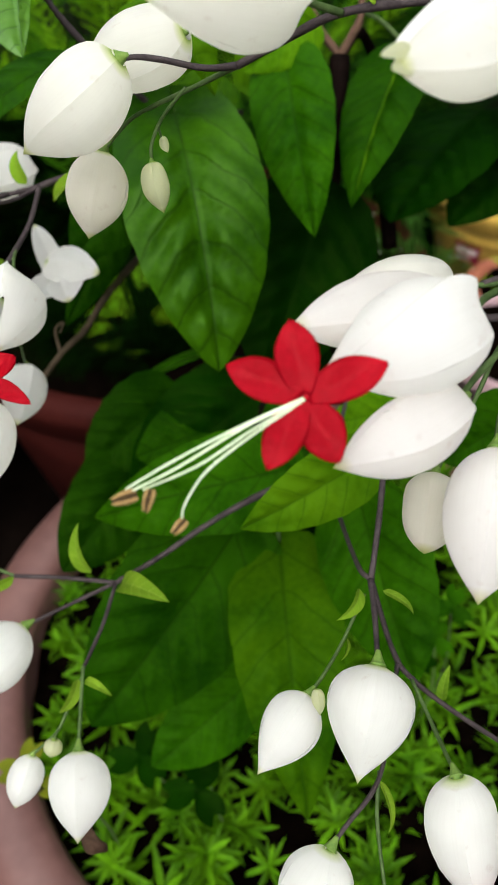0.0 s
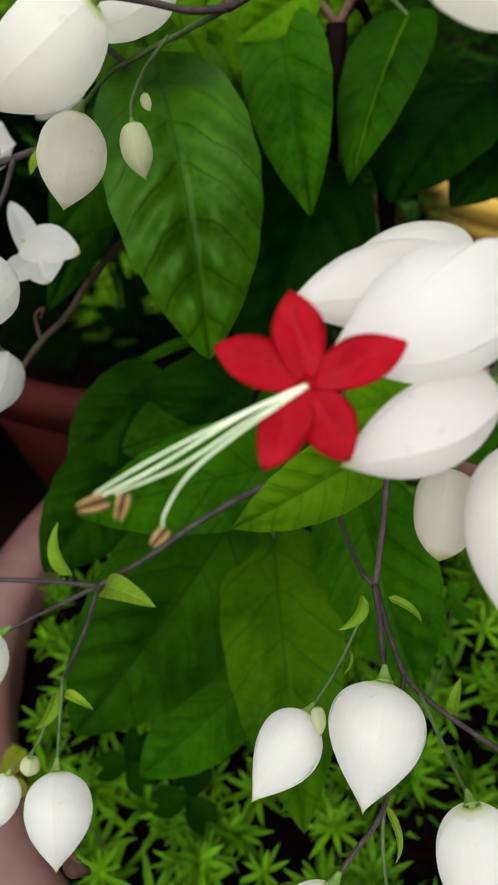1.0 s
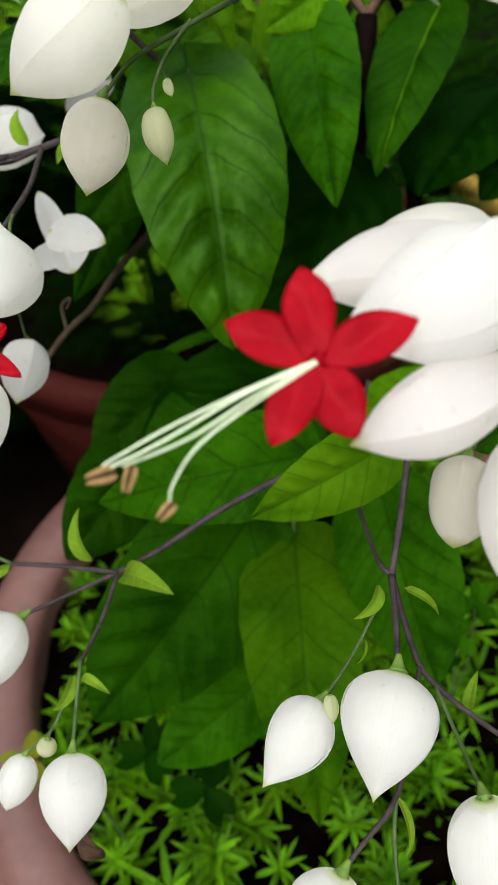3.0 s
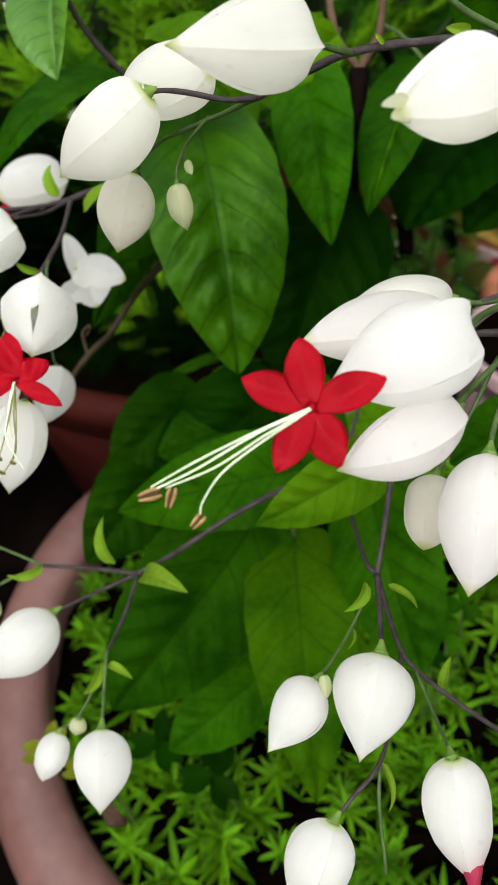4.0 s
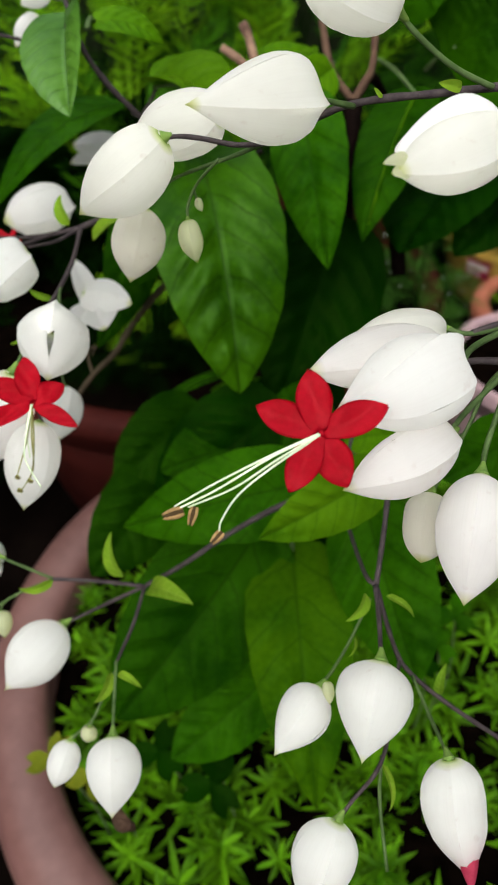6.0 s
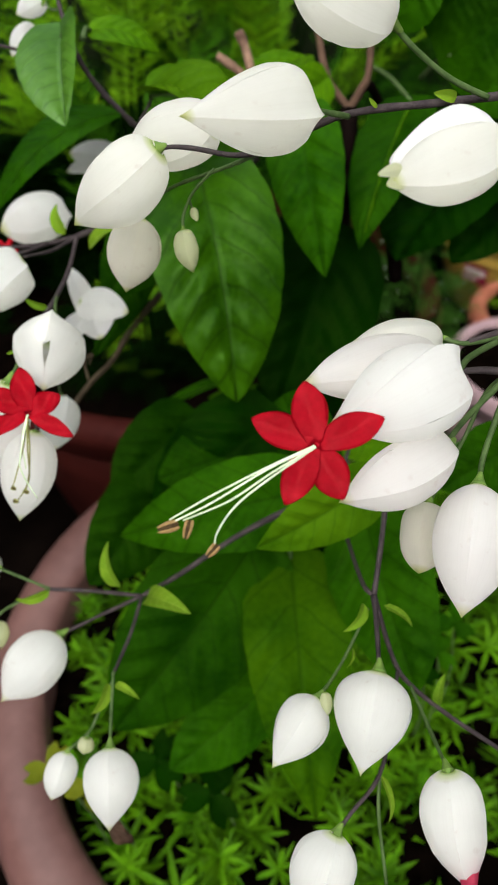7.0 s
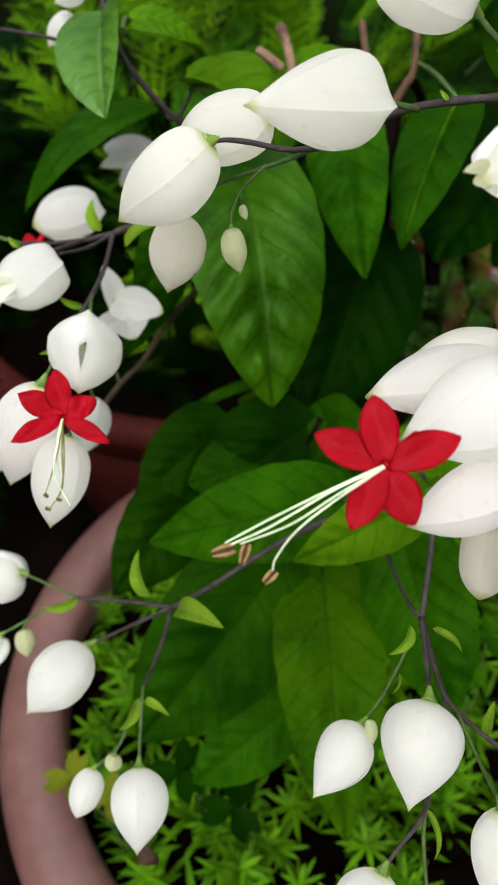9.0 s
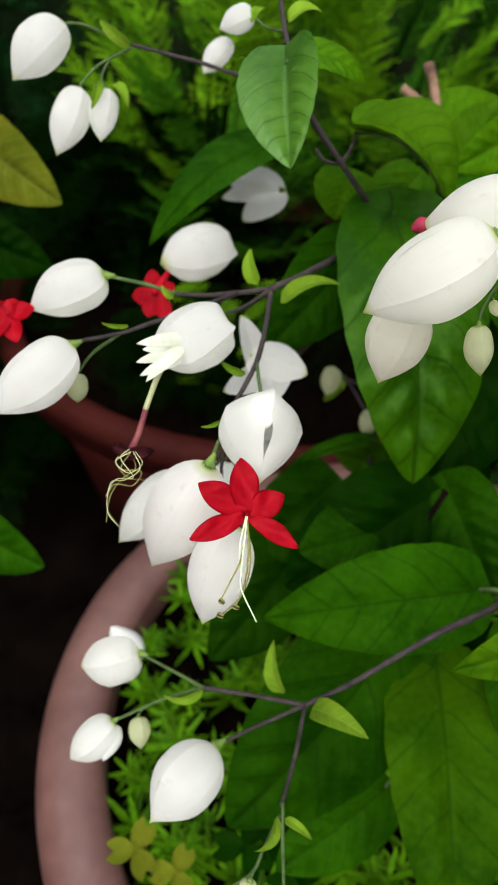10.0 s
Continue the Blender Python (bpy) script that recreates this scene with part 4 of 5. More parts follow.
# the low spray over the pot rim
flower("flower", (-0.0434, 0.0823, 0.5403), (-0.0420, 0.0640, 0.5298), 0.0172, gap=0, ridge=0.1, crest=0.8, full=0.37, taper=1.9, cusp=0.08, shoulder=0.2)
flower("flower", (-0.0647, 0.1173, 0.5431), (-0.0795, 0.0978, 0.5366), 0.0200, gap=0, ridge=0.75, crest=0.35, full=0.44, taper=2.3, cusp=0.35, shoulder=0.2)
f = flower("flower", (-0.0901, 0.1393, 0.5497), (-0.1069, 0.1353, 0.5457), 0.0156, ridge=0.028, gap=0.05, blunt=0.8)
part("sepal", drop((-0.0899, 0.1398, 0.5457), (-0.0998, 0.1448, 0.5533), 0.0088, 16, 12), papery_white, f, "rounded papery sepal folded back")
part("sepal", drop((-0.0900, 0.1390, 0.5463), (-0.0979, 0.1331, 0.5413), 0.0060, 16, 12), papery_white, f, "rounded papery sepal folded back")
f = flower("flower_bud", (-0.0952, 0.1241, 0.5369), (-0.1060, 0.1149, 0.5298), 0.0121, ridge=-0.11, gap=0, blunt=0.5)
part("sepal", drop((-0.0940, 0.1239, 0.5352), (-0.0964, 0.1150, 0.5311), 0.0058, 16, 12), papery_white, f, "rounded papery sepal folded back")
flower("flower_bud", (-0.0882, 0.1261, 0.5374), (-0.0861, 0.1190, 0.5323), 0.0069, ridge=-0.11, gap=0, mat=cream_bud)
stem("branch", [(0.0444, 0.1834, 0.5571), (0.0285, 0.1740, 0.5545), (0.0139, 0.1633, 0.5565), (-0.0013, 0.1542, 0.5557), (-0.0151, 0.1451, 0.5534), (-0.0278, 0.1378, 0.5485), (-0.0403, 0.1321, 0.5440)], 0.00133, 0.0007, purple_bark, plant)
stem("branch", [(-0.0403, 0.1321, 0.5440), (-0.0553, 0.1316, 0.5470), (-0.0701, 0.1317, 0.5478)], 0.0007, 0.00062, purple_bark, plant)
stem("pedicel", [(-0.0701, 0.1317, 0.5478), (-0.0807, 0.1360, 0.5485), (-0.0901, 0.1393, 0.5497)], 0.00055, 0.00039, green_stalk, plant)
stem("pedicel", [(-0.0701, 0.1317, 0.5478), (-0.0812, 0.1291, 0.5437), (-0.0898, 0.1263, 0.5393), (-0.0952, 0.1241, 0.5369)], 0.00047, 0.00039, green_stalk, plant)
stem("pedicel", [(-0.0843, 0.1281, 0.5427), (-0.0874, 0.1269, 0.5399), (-0.0882, 0.1261, 0.5374)], 0.00039, 0.00031, green_stalk, plant)
stem("branch", [(-0.0403, 0.1321, 0.5440), (-0.0514, 0.1258, 0.5433), (-0.0590, 0.1212, 0.5429), (-0.0647, 0.1173, 0.5431)], 0.00062, 0.00047, purple_bark, plant)
stem("branch", [(-0.0403, 0.1321, 0.5440), (-0.0422, 0.1190, 0.5426), (-0.0444, 0.1085, 0.5429), (-0.0456, 0.1035, 0.5432)], 0.00062, 0.00055, purple_bark, plant)
stem("pedicel", [(-0.0453, 0.1040, 0.5441), (-0.0446, 0.0942, 0.5419), (-0.0434, 0.0823, 0.5403)], 0.00047, 0.00047, green_stalk, plant)
flower("flower_bud", (-0.0583, 0.0863, 0.5292), (-0.0623, 0.0759, 0.5206), 0.0103, ridge=-0.042, gap=0, blunt=0.4, shoulder=0.2)
flower("flower_bud", (-0.0519, 0.0882, 0.5341), (-0.0529, 0.0850, 0.5305), 0.0054, ridge=-0.042, gap=0, mat=cream_bud)
stem("pedicel", [(-0.0457, 0.1018, 0.5418), (-0.0492, 0.0948, 0.5370), (-0.0515, 0.0900, 0.5347), (-0.0583, 0.0863, 0.5292)], 0.00047, 0.00039, green_stalk, plant)
stem("pedicel", [(-0.0511, 0.0906, 0.5353), (-0.0515, 0.0890, 0.5351), (-0.0519, 0.0880, 0.5339)], 0.00039, 0.00031, green_stalk, plant)
part("withered_petal", petal_mesh((-0.0473, 0.0777, 0.5055), (-0.0403, 0.0718, 0.4988), Vector((0.2, -0.8, 0.5)), 0.0050, 0.5, 0.12), brown_bark, plant, "shrivelled brown petal")
bract((-0.0465, 0.1010, 0.5425), (-0.0512, 0.0936, 0.5373), 0.0036, turn=0, arch=0.15)
bract((-0.0445, 0.1009, 0.5422), (-0.0370, 0.0972, 0.5406), 0.0026, turn=0, arch=0.2)
bract((-0.0473, 0.1327, 0.5480), (-0.0517, 0.1423, 0.5592), 0.0055, turn=0, arch=0.1)
bract((-0.0383, 0.1306, 0.5453), (-0.0233, 0.1216, 0.5495), 0.0076, turn=0, arch=0.1)
bract((-0.0700, 0.1308, 0.5483), (-0.0813, 0.1285, 0.5461), 0.0036, turn=0, arch=0.1)
# the spray low beside the large leaves
flower("flower", (0.0267, 0.0790, 0.5866), (0.0216, 0.0601, 0.5740), 0.0194, gap=0, ridge=-0.1, crest=0.7, full=0.33, taper=1.8, cusp=0.18, shoulder=0.2)
flower("flower", (0.0131, 0.0800, 0.5727), (0.0017, 0.0651, 0.5666), 0.0142, gap=0, ridge=0.0, crest=1.0, full=0.36, taper=1.8, cusp=0.1, shoulder=0.2)
f = flower("flower", (0.0415, 0.0613, 0.5748), (0.0462, 0.0429, 0.5564), 0.0168, gap=0.08, ridge=-0.05, crest=0.8, full=0.3, shoulder=0.2)
part("petal_tip", drop((0.0446, 0.0503, 0.5651), (0.0458, 0.0404, 0.5566), 0.0048), furled_pink, f, "furled crimson petals emerging")
flower("flower", (0.0162, 0.0515, 0.5642), (0.0090, 0.0364, 0.5499), 0.0163, gap=0, ridge=-0.25, crest=1.0, full=0.36, taper=1.9, cusp=0.1, shoulder=0.2)
flower("flower_bud", (0.0147, 0.0793, 0.5766), (0.0154, 0.0750, 0.5731), 0.0033, ridge=-0.11, gap=0, mat=cream_bud)
stem("branch", [(0.0339, 0.1289, 0.5952), (0.0313, 0.1153, 0.5917), (0.0285, 0.1024, 0.5845)], 0.00078, 0.0007, purple_bark, plant)
stem("pedicel", [(0.0285, 0.1024, 0.5845), (0.0279, 0.0911, 0.5853), (0.0269, 0.0803, 0.5865)], 0.00078, 0.00055, purple_bark, plant)
stem("branch", [(0.0285, 0.1024, 0.5845), (0.0343, 0.0933, 0.5693), (0.0388, 0.0890, 0.5641), (0.0491, 0.0838, 0.5578), (0.0628, 0.0781, 0.5509)], 0.0007, 0.00062, purple_bark, plant)
stem("branch", [(0.0347, 0.1991, 0.5616), (0.0259, 0.1628, 0.5582), (0.0280, 0.1432, 0.5583), (0.0267, 0.1096, 0.5807), (0.0282, 0.1026, 0.5847)], 0.0007, 0.00062, purple_bark, plant)
stem("pedicel", [(0.0269, 0.0996, 0.5829), (0.0208, 0.0895, 0.5775), (0.0164, 0.0837, 0.5739), (0.0131, 0.0800, 0.5727)], 0.00039, 0.00039, green_stalk, plant)
stem("pedicel", [(0.0388, 0.0890, 0.5641), (0.0414, 0.0767, 0.5651), (0.0418, 0.0660, 0.5711), (0.0418, 0.0617, 0.5738)], 0.00047, 0.00047, green_stalk, plant)
stem("pedicel", [(0.0355, 0.0914, 0.5670), (0.0308, 0.0728, 0.5609), (0.0266, 0.0636, 0.5626), (0.0203, 0.0565, 0.5637), (0.0163, 0.0519, 0.5632)], 0.00055, 0.00047, purple_bark, plant)
stem("pedicel", [(0.0290, 0.0690, 0.5596), (0.0282, 0.0608, 0.5532), (0.0299, 0.0485, 0.5420)], 0.00047, 0.00039, green_stalk, plant)
bract((0.0257, 0.1004, 0.5838), (0.0205, 0.0943, 0.5799), 0.0038, turn=0, arch=0.1)
bract((0.0311, 0.1002, 0.5834), (0.0387, 0.0967, 0.5791), 0.0021, turn=0, arch=0.1)
bract((0.0287, 0.0667, 0.5601), (0.0306, 0.0580, 0.5530), 0.0019, turn=0, arch=0.1)
bract((0.0456, 0.0846, 0.5620), (0.0474, 0.0900, 0.5682), 0.0027, turn=0, arch=0.1)
bract((0.0223, 0.0905, 0.5786), (0.0209, 0.0861, 0.5766), 0.0011, turn=0, arch=0.1)
# the leaves
leaf((-0.0257, 0.2575, 0.6408), (-0.0101, 0.1979, 0.5744), 0.0473, turn=-8, fold=0.1, arch=0.16, curl=0, heart=0.2, mat=leaf_glossy, petiole=(-0.0180, 0.2980, 0.6240), quilt=2.3)
leaf((0.0139, 0.3044, 0.6477), (0.0243, 0.2470, 0.5998), 0.0330, turn=15, fold=0.12, arch=0.04, curl=0, heart=0.12, mat=leaf_green, petiole=(0.0288, 0.3384, 0.6537), quilt=1.8)
leaf((0.0633, 0.3191, 0.6464), (0.0393, 0.2638, 0.6038), 0.0323, turn=25, fold=0.15, arch=0.06, curl=0, heart=0.12, mat=leaf_mid, petiole=(0.0476, 0.3525, 0.6533), under=True)
leaf((0.0307, 0.2920, 0.5975), (0.0057, 0.2276, 0.5453), 0.0577, turn=-10, fold=0.1, arch=0.03, curl=0, heart=0.12, mat=leaf_shaded, petiole=(0.0412, 0.3248, 0.6098))
leaf((0.1020, 0.3425, 0.6111), (0.0626, 0.2987, 0.5813), 0.0607, turn=40, fold=0.1, arch=0.05, curl=0, heart=0.12, mat=leaf_shaded)
leaf((0.1310, 0.3437, 0.6011), (0.0903, 0.3045, 0.5769), 0.0360, turn=10, fold=0.1, arch=0.05, curl=0, heart=0.12, mat=leaf_shaded)
leaf((-0.0125, 0.2665, 0.5363), (-0.0505, 0.2460, 0.5310), 0.0112, turn=50, fold=0.2, arch=0.06, curl=0, heart=0.12, mat=leaf_green)
leaf((-0.0521, 0.2811, 0.5971), (-0.0727, 0.2422, 0.5643), 0.0212, turn=-20, fold=0.15, arch=0.05, curl=0, heart=0.12, mat=leaf_mid, petiole=(-0.0428, 0.2947, 0.6110))
leaf((0.0344, 0.2607, 0.5354), (-0.0117, 0.2430, 0.5334), 0.0276, turn=0, fold=0.1, arch=0.05, curl=0, heart=0.12, mat=leaf_shaded)
leaf((0.0017, 0.2188, 0.5362), (-0.0436, 0.1997, 0.5328), 0.0350, turn=10, fold=0.12, arch=0.06, curl=0, heart=0.12, mat=leaf_mid)
leaf((-0.0414, 0.2160, 0.5207), (-0.0724, 0.1719, 0.4975), 0.0371, turn=-15, fold=0.12, arch=0.08, curl=0, heart=0.12, mat=leaf_mid, petiole=(-0.0151, 0.2132, 0.5239))
leaf((0.0171, 0.1798, 0.5464), (-0.0548, 0.1683, 0.5329), 0.0366, turn=10, fold=0.14, arch=0.07, curl=0, heart=0.1, mat=leaf_green, petiole=(0.0251, 0.1756, 0.5488), quilt=1.3)
leaf((0.0360, 0.1473, 0.5840), (-0.0026, 0.1356, 0.5643), 0.0215, turn=-12, fold=0.18, arch=0.07, curl=0, heart=0.08, mat=leaf_bright, petiole=(0.0631, 0.1614, 0.5861))
leaf((-0.0037, 0.1830, 0.5134), (-0.0588, 0.1267, 0.4638), 0.0570, turn=-12, fold=0.1, arch=0.06, curl=0, heart=0.12, mat=leaf_mid, petiole=(0.0081, 0.1829, 0.5199))
leaf((0.0118, 0.1819, 0.5042), (0.0205, 0.0964, 0.4559), 0.0432, turn=4, fold=0.1, arch=0.13, curl=0, heart=0.12, mat=leaf_fresh, petiole=(0.0098, 0.1796, 0.5236))
leaf((0.0399, 0.1812, 0.5312), (0.0584, 0.1291, 0.4901), 0.0400, turn=20, fold=0.12, arch=0.05, curl=0, heart=0.12, mat=leaf_green, petiole=(0.0296, 0.1918, 0.5283))
leaf((0.0016, 0.1530, 0.4524), (-0.0389, 0.1252, 0.4323), 0.0324, turn=-5, fold=0.1, arch=0.05, curl=0, heart=0.12, mat=leaf_green, petiole=(0.0077, 0.1610, 0.4678))
leaf((0.0157, 0.1970, 0.4981), (0.0331, 0.1707, 0.4769), 0.0410, turn=20, fold=0.1, arch=0.05, curl=0, heart=0.12, mat=leaf_shaded)
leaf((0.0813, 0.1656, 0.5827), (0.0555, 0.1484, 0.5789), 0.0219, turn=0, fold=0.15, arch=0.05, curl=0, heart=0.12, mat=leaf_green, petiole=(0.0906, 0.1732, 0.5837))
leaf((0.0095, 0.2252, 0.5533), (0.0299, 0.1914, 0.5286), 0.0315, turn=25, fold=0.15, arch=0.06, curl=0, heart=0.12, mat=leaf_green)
leaf((0.0038, 0.2205, 0.5480), (-0.0466, 0.1966, 0.5148), 0.0453, turn=0, fold=0.1, arch=0.05, curl=0, heart=0.12, mat=leaf_shaded)
leaf((-0.0334, 0.2664, 0.6254), (-0.0634, 0.2342, 0.5971), 0.0300, turn=-20, fold=0.12, arch=0.06, curl=0, heart=0.12, mat=leaf_mid, petiole=(-0.0213, 0.2762, 0.6287))
leaf((-0.0651, 0.2404, 0.6868), (-0.0606, 0.2115, 0.6686), 0.0222, turn=22, fold=0.95, arch=0.03, curl=0, heart=0.30, mat=leaf_tender, petiole=(-0.0621, 0.2400, 0.6847))
leaf((-0.0641, 0.2803, 0.6808), (-0.0395, 0.2813, 0.6734), 0.0147, turn=-25, fold=0.2, arch=0.14, curl=0, heart=0.1, mat=leaf_bright, petiole=(-0.0655, 0.2728, 0.6799))
leaf((-0.0415, 0.2617, 0.6646), (-0.0108, 0.2443, 0.6494), 0.0250, turn=-30, fold=0.9, arch=0.22, curl=0, heart=0.1, mat=leaf_bright)
leaf((-0.0418, 0.2647, 0.6666), (-0.0202, 0.2677, 0.6646), 0.0172, turn=-30, fold=0.15, arch=0.12, curl=0, heart=0.1, mat=leaf_bright)
leaf((-0.0648, 0.3082, 0.6444), (-0.1093, 0.2615, 0.6182), 0.0250, turn=24, fold=0.16, arch=0.14, curl=0, heart=0.08, mat=leaf_green)
leaf((-0.0396, 0.2868, 0.6416), (-0.0440, 0.2756, 0.6288), 0.0226, turn=0, fold=0.15, arch=0.05, curl=0, heart=0.12, mat=leaf_fresh)
leaf((-0.0117, 0.3094, 0.6360), (-0.0311, 0.2916, 0.6162), 0.0244, turn=0, fold=0.15, arch=0.05, curl=0, heart=0.12, mat=leaf_fresh)
leaf((-0.0071, 0.3305, 0.6448), (0.0186, 0.3433, 0.6587), 0.0253, turn=-20, fold=0.15, arch=0.1, curl=0, heart=0.12, mat=leaf_bright)
leaf((0.0020, 0.3077, 0.6335), (0.0203, 0.3327, 0.6616), 0.0266, turn=-30, fold=0.15, arch=0.1, curl=0, heart=0.12, mat=leaf_bright)
leaf((0.0770, 0.2483, 0.5176), (0.0318, 0.2280, 0.5249), 0.0260, turn=0, fold=0.12, arch=0.06, curl=0, heart=0.12, mat=leaf_bright)
leaf((-0.0315, 0.2317, 0.5394), (-0.0644, 0.2022, 0.5219), 0.0330, turn=-8, fold=0.12, arch=0.06, curl=0, heart=0.12, mat=leaf_half_shaded)
leaf((0.0141, 0.2727, 0.5085), (-0.0281, 0.2776, 0.5159), 0.0230, turn=10, fold=0.12, arch=0.06, curl=0, heart=0.12, mat=leaf_fresh)
leaf((0.0298, 0.2903, 0.5130), (0.0005, 0.2662, 0.5016), 0.0260, turn=0, fold=0.12, arch=0.06, curl=0, heart=0.12, mat=leaf_fresh)
leaf((0.0254, 0.3151, 0.6563), (-0.0023, 0.2973, 0.6430), 0.0190, turn=-25, fold=0.3, arch=0.12, curl=0, heart=0.1, mat=leaf_bright)
flower("flower_bud", (-0.0327, 0.2989, 0.5484), (-0.0348, 0.2861, 0.5413), 0.0105, mat=cream_bud)
flower("flower_bud", (-0.0137, 0.2876, 0.5345), (-0.0152, 0.2755, 0.5283), 0.0095, mat=cream_bud)
stem("pedicel", [(-0.0327, 0.2989, 0.5484), (-0.0220, 0.2974, 0.5385), (-0.0121, 0.2860, 0.5250), (-0.0106, 0.2634, 0.5065)], 0.0005, 0.0010, purple_bark, plant)
stem("pedicel", [(-0.0137, 0.2876, 0.5345), (-0.0122, 0.2914, 0.5343), (-0.0141, 0.2902, 0.5299)], 0.0004, 0.0005, green_stalk, plant)
bract((-0.0657, 0.2523, 0.6945), (-0.0565, 0.2552, 0.6975), 0.0063, turn=0, arch=0.1)
stem("branch", [(-0.0098, 0.3000, 0.6022), (-0.0208, 0.2878, 0.6191), (-0.0334, 0.2604, 0.6414), (-0.0459, 0.2433, 0.6603), (-0.0569, 0.2412, 0.6737), (-0.0630, 0.2437, 0.6844), (-0.0658, 0.2492, 0.6909), (-0.0679, 0.2542, 0.6968), (-0.0697, 0.2603, 0.7039)], 0.00125, 0.00062, purple_bark, plant)
stem("branch", [(-0.0453, 0.2535, 0.6568), (-0.0430, 0.2576, 0.6600), (-0.0412, 0.2631, 0.6631)], 0.0007, 0.00055, purple_bark, plant)
stem("branch", [(-0.0452, 0.2532, 0.6565), (-0.0503, 0.2638, 0.6536), (-0.0532, 0.2763, 0.6529)], 0.00062, 0.00055, purple_bark, plant)
stem("branch", [(-0.0638, 0.2458, 0.6839), (-0.0770, 0.2524, 0.6797), (-0.0931, 0.2648, 0.6794), (-0.1148, 0.2719, 0.6808)], 0.0007, 0.00055, purple_bark, plant)
stem("pedicel", [(-0.1148, 0.2719, 0.6808), (-0.1250, 0.2705, 0.6842), (-0.1307, 0.2692, 0.6860), (-0.1355, 0.2688, 0.6857)], 0.00047, 0.00039, green_stalk, plant)
stem("pedicel", [(-0.1152, 0.2712, 0.6800), (-0.1239, 0.2673, 0.6759), (-0.1279, 0.2643, 0.6725), (-0.1301, 0.2615, 0.6694)], 0.00047, 0.00039, green_stalk, plant)
stem("pedicel", [(-0.1214, 0.2684, 0.6770), (-0.1235, 0.2647, 0.6728), (-0.1216, 0.2619, 0.6696)], 0.00039, 0.00031, green_stalk, plant)
bract((-0.1154, 0.2705, 0.6807), (-0.1255, 0.2729, 0.6870), 0.0039, turn=0, arch=0.1)
flower("flower", (-0.1355, 0.2688, 0.6857), (-0.1493, 0.2560, 0.6714), 0.0160, ridge=-0.11, gap=0)
flower("flower", (-0.1301, 0.2615, 0.6694), (-0.1353, 0.2480, 0.6525), 0.0132, ridge=-0.11, gap=0)
flower("flower_bud", (-0.1212, 0.2619, 0.6696), (-0.1216, 0.2510, 0.6570), 0.0100, ridge=-0.11, gap=0)
flower("flower_bud", (-0.0848, 0.2812, 0.6827), (-0.0927, 0.2733, 0.6739), 0.0084, ridge=-0.11, gap=0)
flower("flower_bud", (-0.0777, 0.2762, 0.6920), (-0.0876, 0.2719, 0.6874), 0.0087, ridge=-0.11, gap=0)
bract((-0.1197, 0.2632, 0.6710), (-0.1137, 0.2580, 0.6663), 0.0043, turn=0, arch=0.1)
bract((-0.1229, 0.2580, 0.6728), (-0.1236, 0.2510, 0.6668), 0.0035, turn=0, arch=0.1)
bract((-0.0777, 0.2719, 0.6900), (-0.0736, 0.2752, 0.6937), 0.0045, turn=0, arch=0.1)
stem("pedicel", [(-0.0670, 0.2507, 0.6926), (-0.0728, 0.2623, 0.6910), (-0.0777, 0.2759, 0.6916)], 0.00047, 0.00031, green_stalk, plant)
# leaves higher up the plant, above the view, added to shade those below
leaf((0.0624, 0.3478, 0.7100), (0.0981, 0.3488, 0.7408), 0.0510, turn=0, fold=0.14, arch=0.1, curl=0, heart=0.12, mat=leaf_green, petiole=(0.0524, 0.3660, 0.7008))
leaf((0.0819, 0.3585, 0.6913), (0.1245, 0.3288, 0.6710), 0.0580, turn=30, fold=0.14, arch=0.1, curl=0, heart=0.12, mat=leaf_green, petiole=(0.0719, 0.3754, 0.6805))
leaf((0.0375, 0.3769, 0.7138), (0.0069, 0.3812, 0.7503), 0.0570, turn=0, fold=0.14, arch=0.1, curl=0, heart=0.12, mat=leaf_green, petiole=(0.0245, 0.3949, 0.7045))
leaf((0.0538, 0.4030, 0.7283), (0.0734, 0.4179, 0.7755), 0.0614, turn=0, fold=0.14, arch=0.1, curl=0, heart=0.12, mat=leaf_green, petiole=(0.0413, 0.4217, 0.7197))
leaf((0.1018, 0.3396, 0.6689), (0.1366, 0.2967, 0.6488), 0.0570, turn=25, fold=0.14, arch=0.1, curl=0, heart=0.12, mat=leaf_green, petiole=(0.0930, 0.3553, 0.6567))
leaf((-0.0144, 0.3851, 0.7095), (-0.0610, 0.3990, 0.7422), 0.0549, turn=0, fold=0.14, arch=0.1, curl=0, heart=0.12, mat=leaf_green, petiole=(-0.0311, 0.4027, 0.6997))
leaf((0.0782, 0.3176, 0.7206), (0.1079, 0.3003, 0.7303), 0.0436, turn=10, fold=0.14, arch=0.1, curl=0, heart=0.12, mat=leaf_green, petiole=(0.0712, 0.3370, 0.7126))
leaf((0.0497, 0.3397, 0.6832), (0.0705, 0.3346, 0.7060), 0.0494, turn=0, fold=0.14, arch=0.1, curl=0, heart=0.12, mat=leaf_green, petiole=(0.0391, 0.3564, 0.6723))
leaf((0.0810, 0.3339, 0.6612), (0.1122, 0.3289, 0.6836), 0.0515, turn=10, fold=0.14, arch=0.1, curl=0, heart=0.12, mat=leaf_green, petiole=(0.0721, 0.3488, 0.6482))
leaf((0.1059, 0.3352, 0.6468), (0.1453, 0.3158, 0.6537), 0.0535, turn=0, fold=0.14, arch=0.1, curl=0, heart=0.12, mat=leaf_green, petiole=(0.0981, 0.3489, 0.6326))
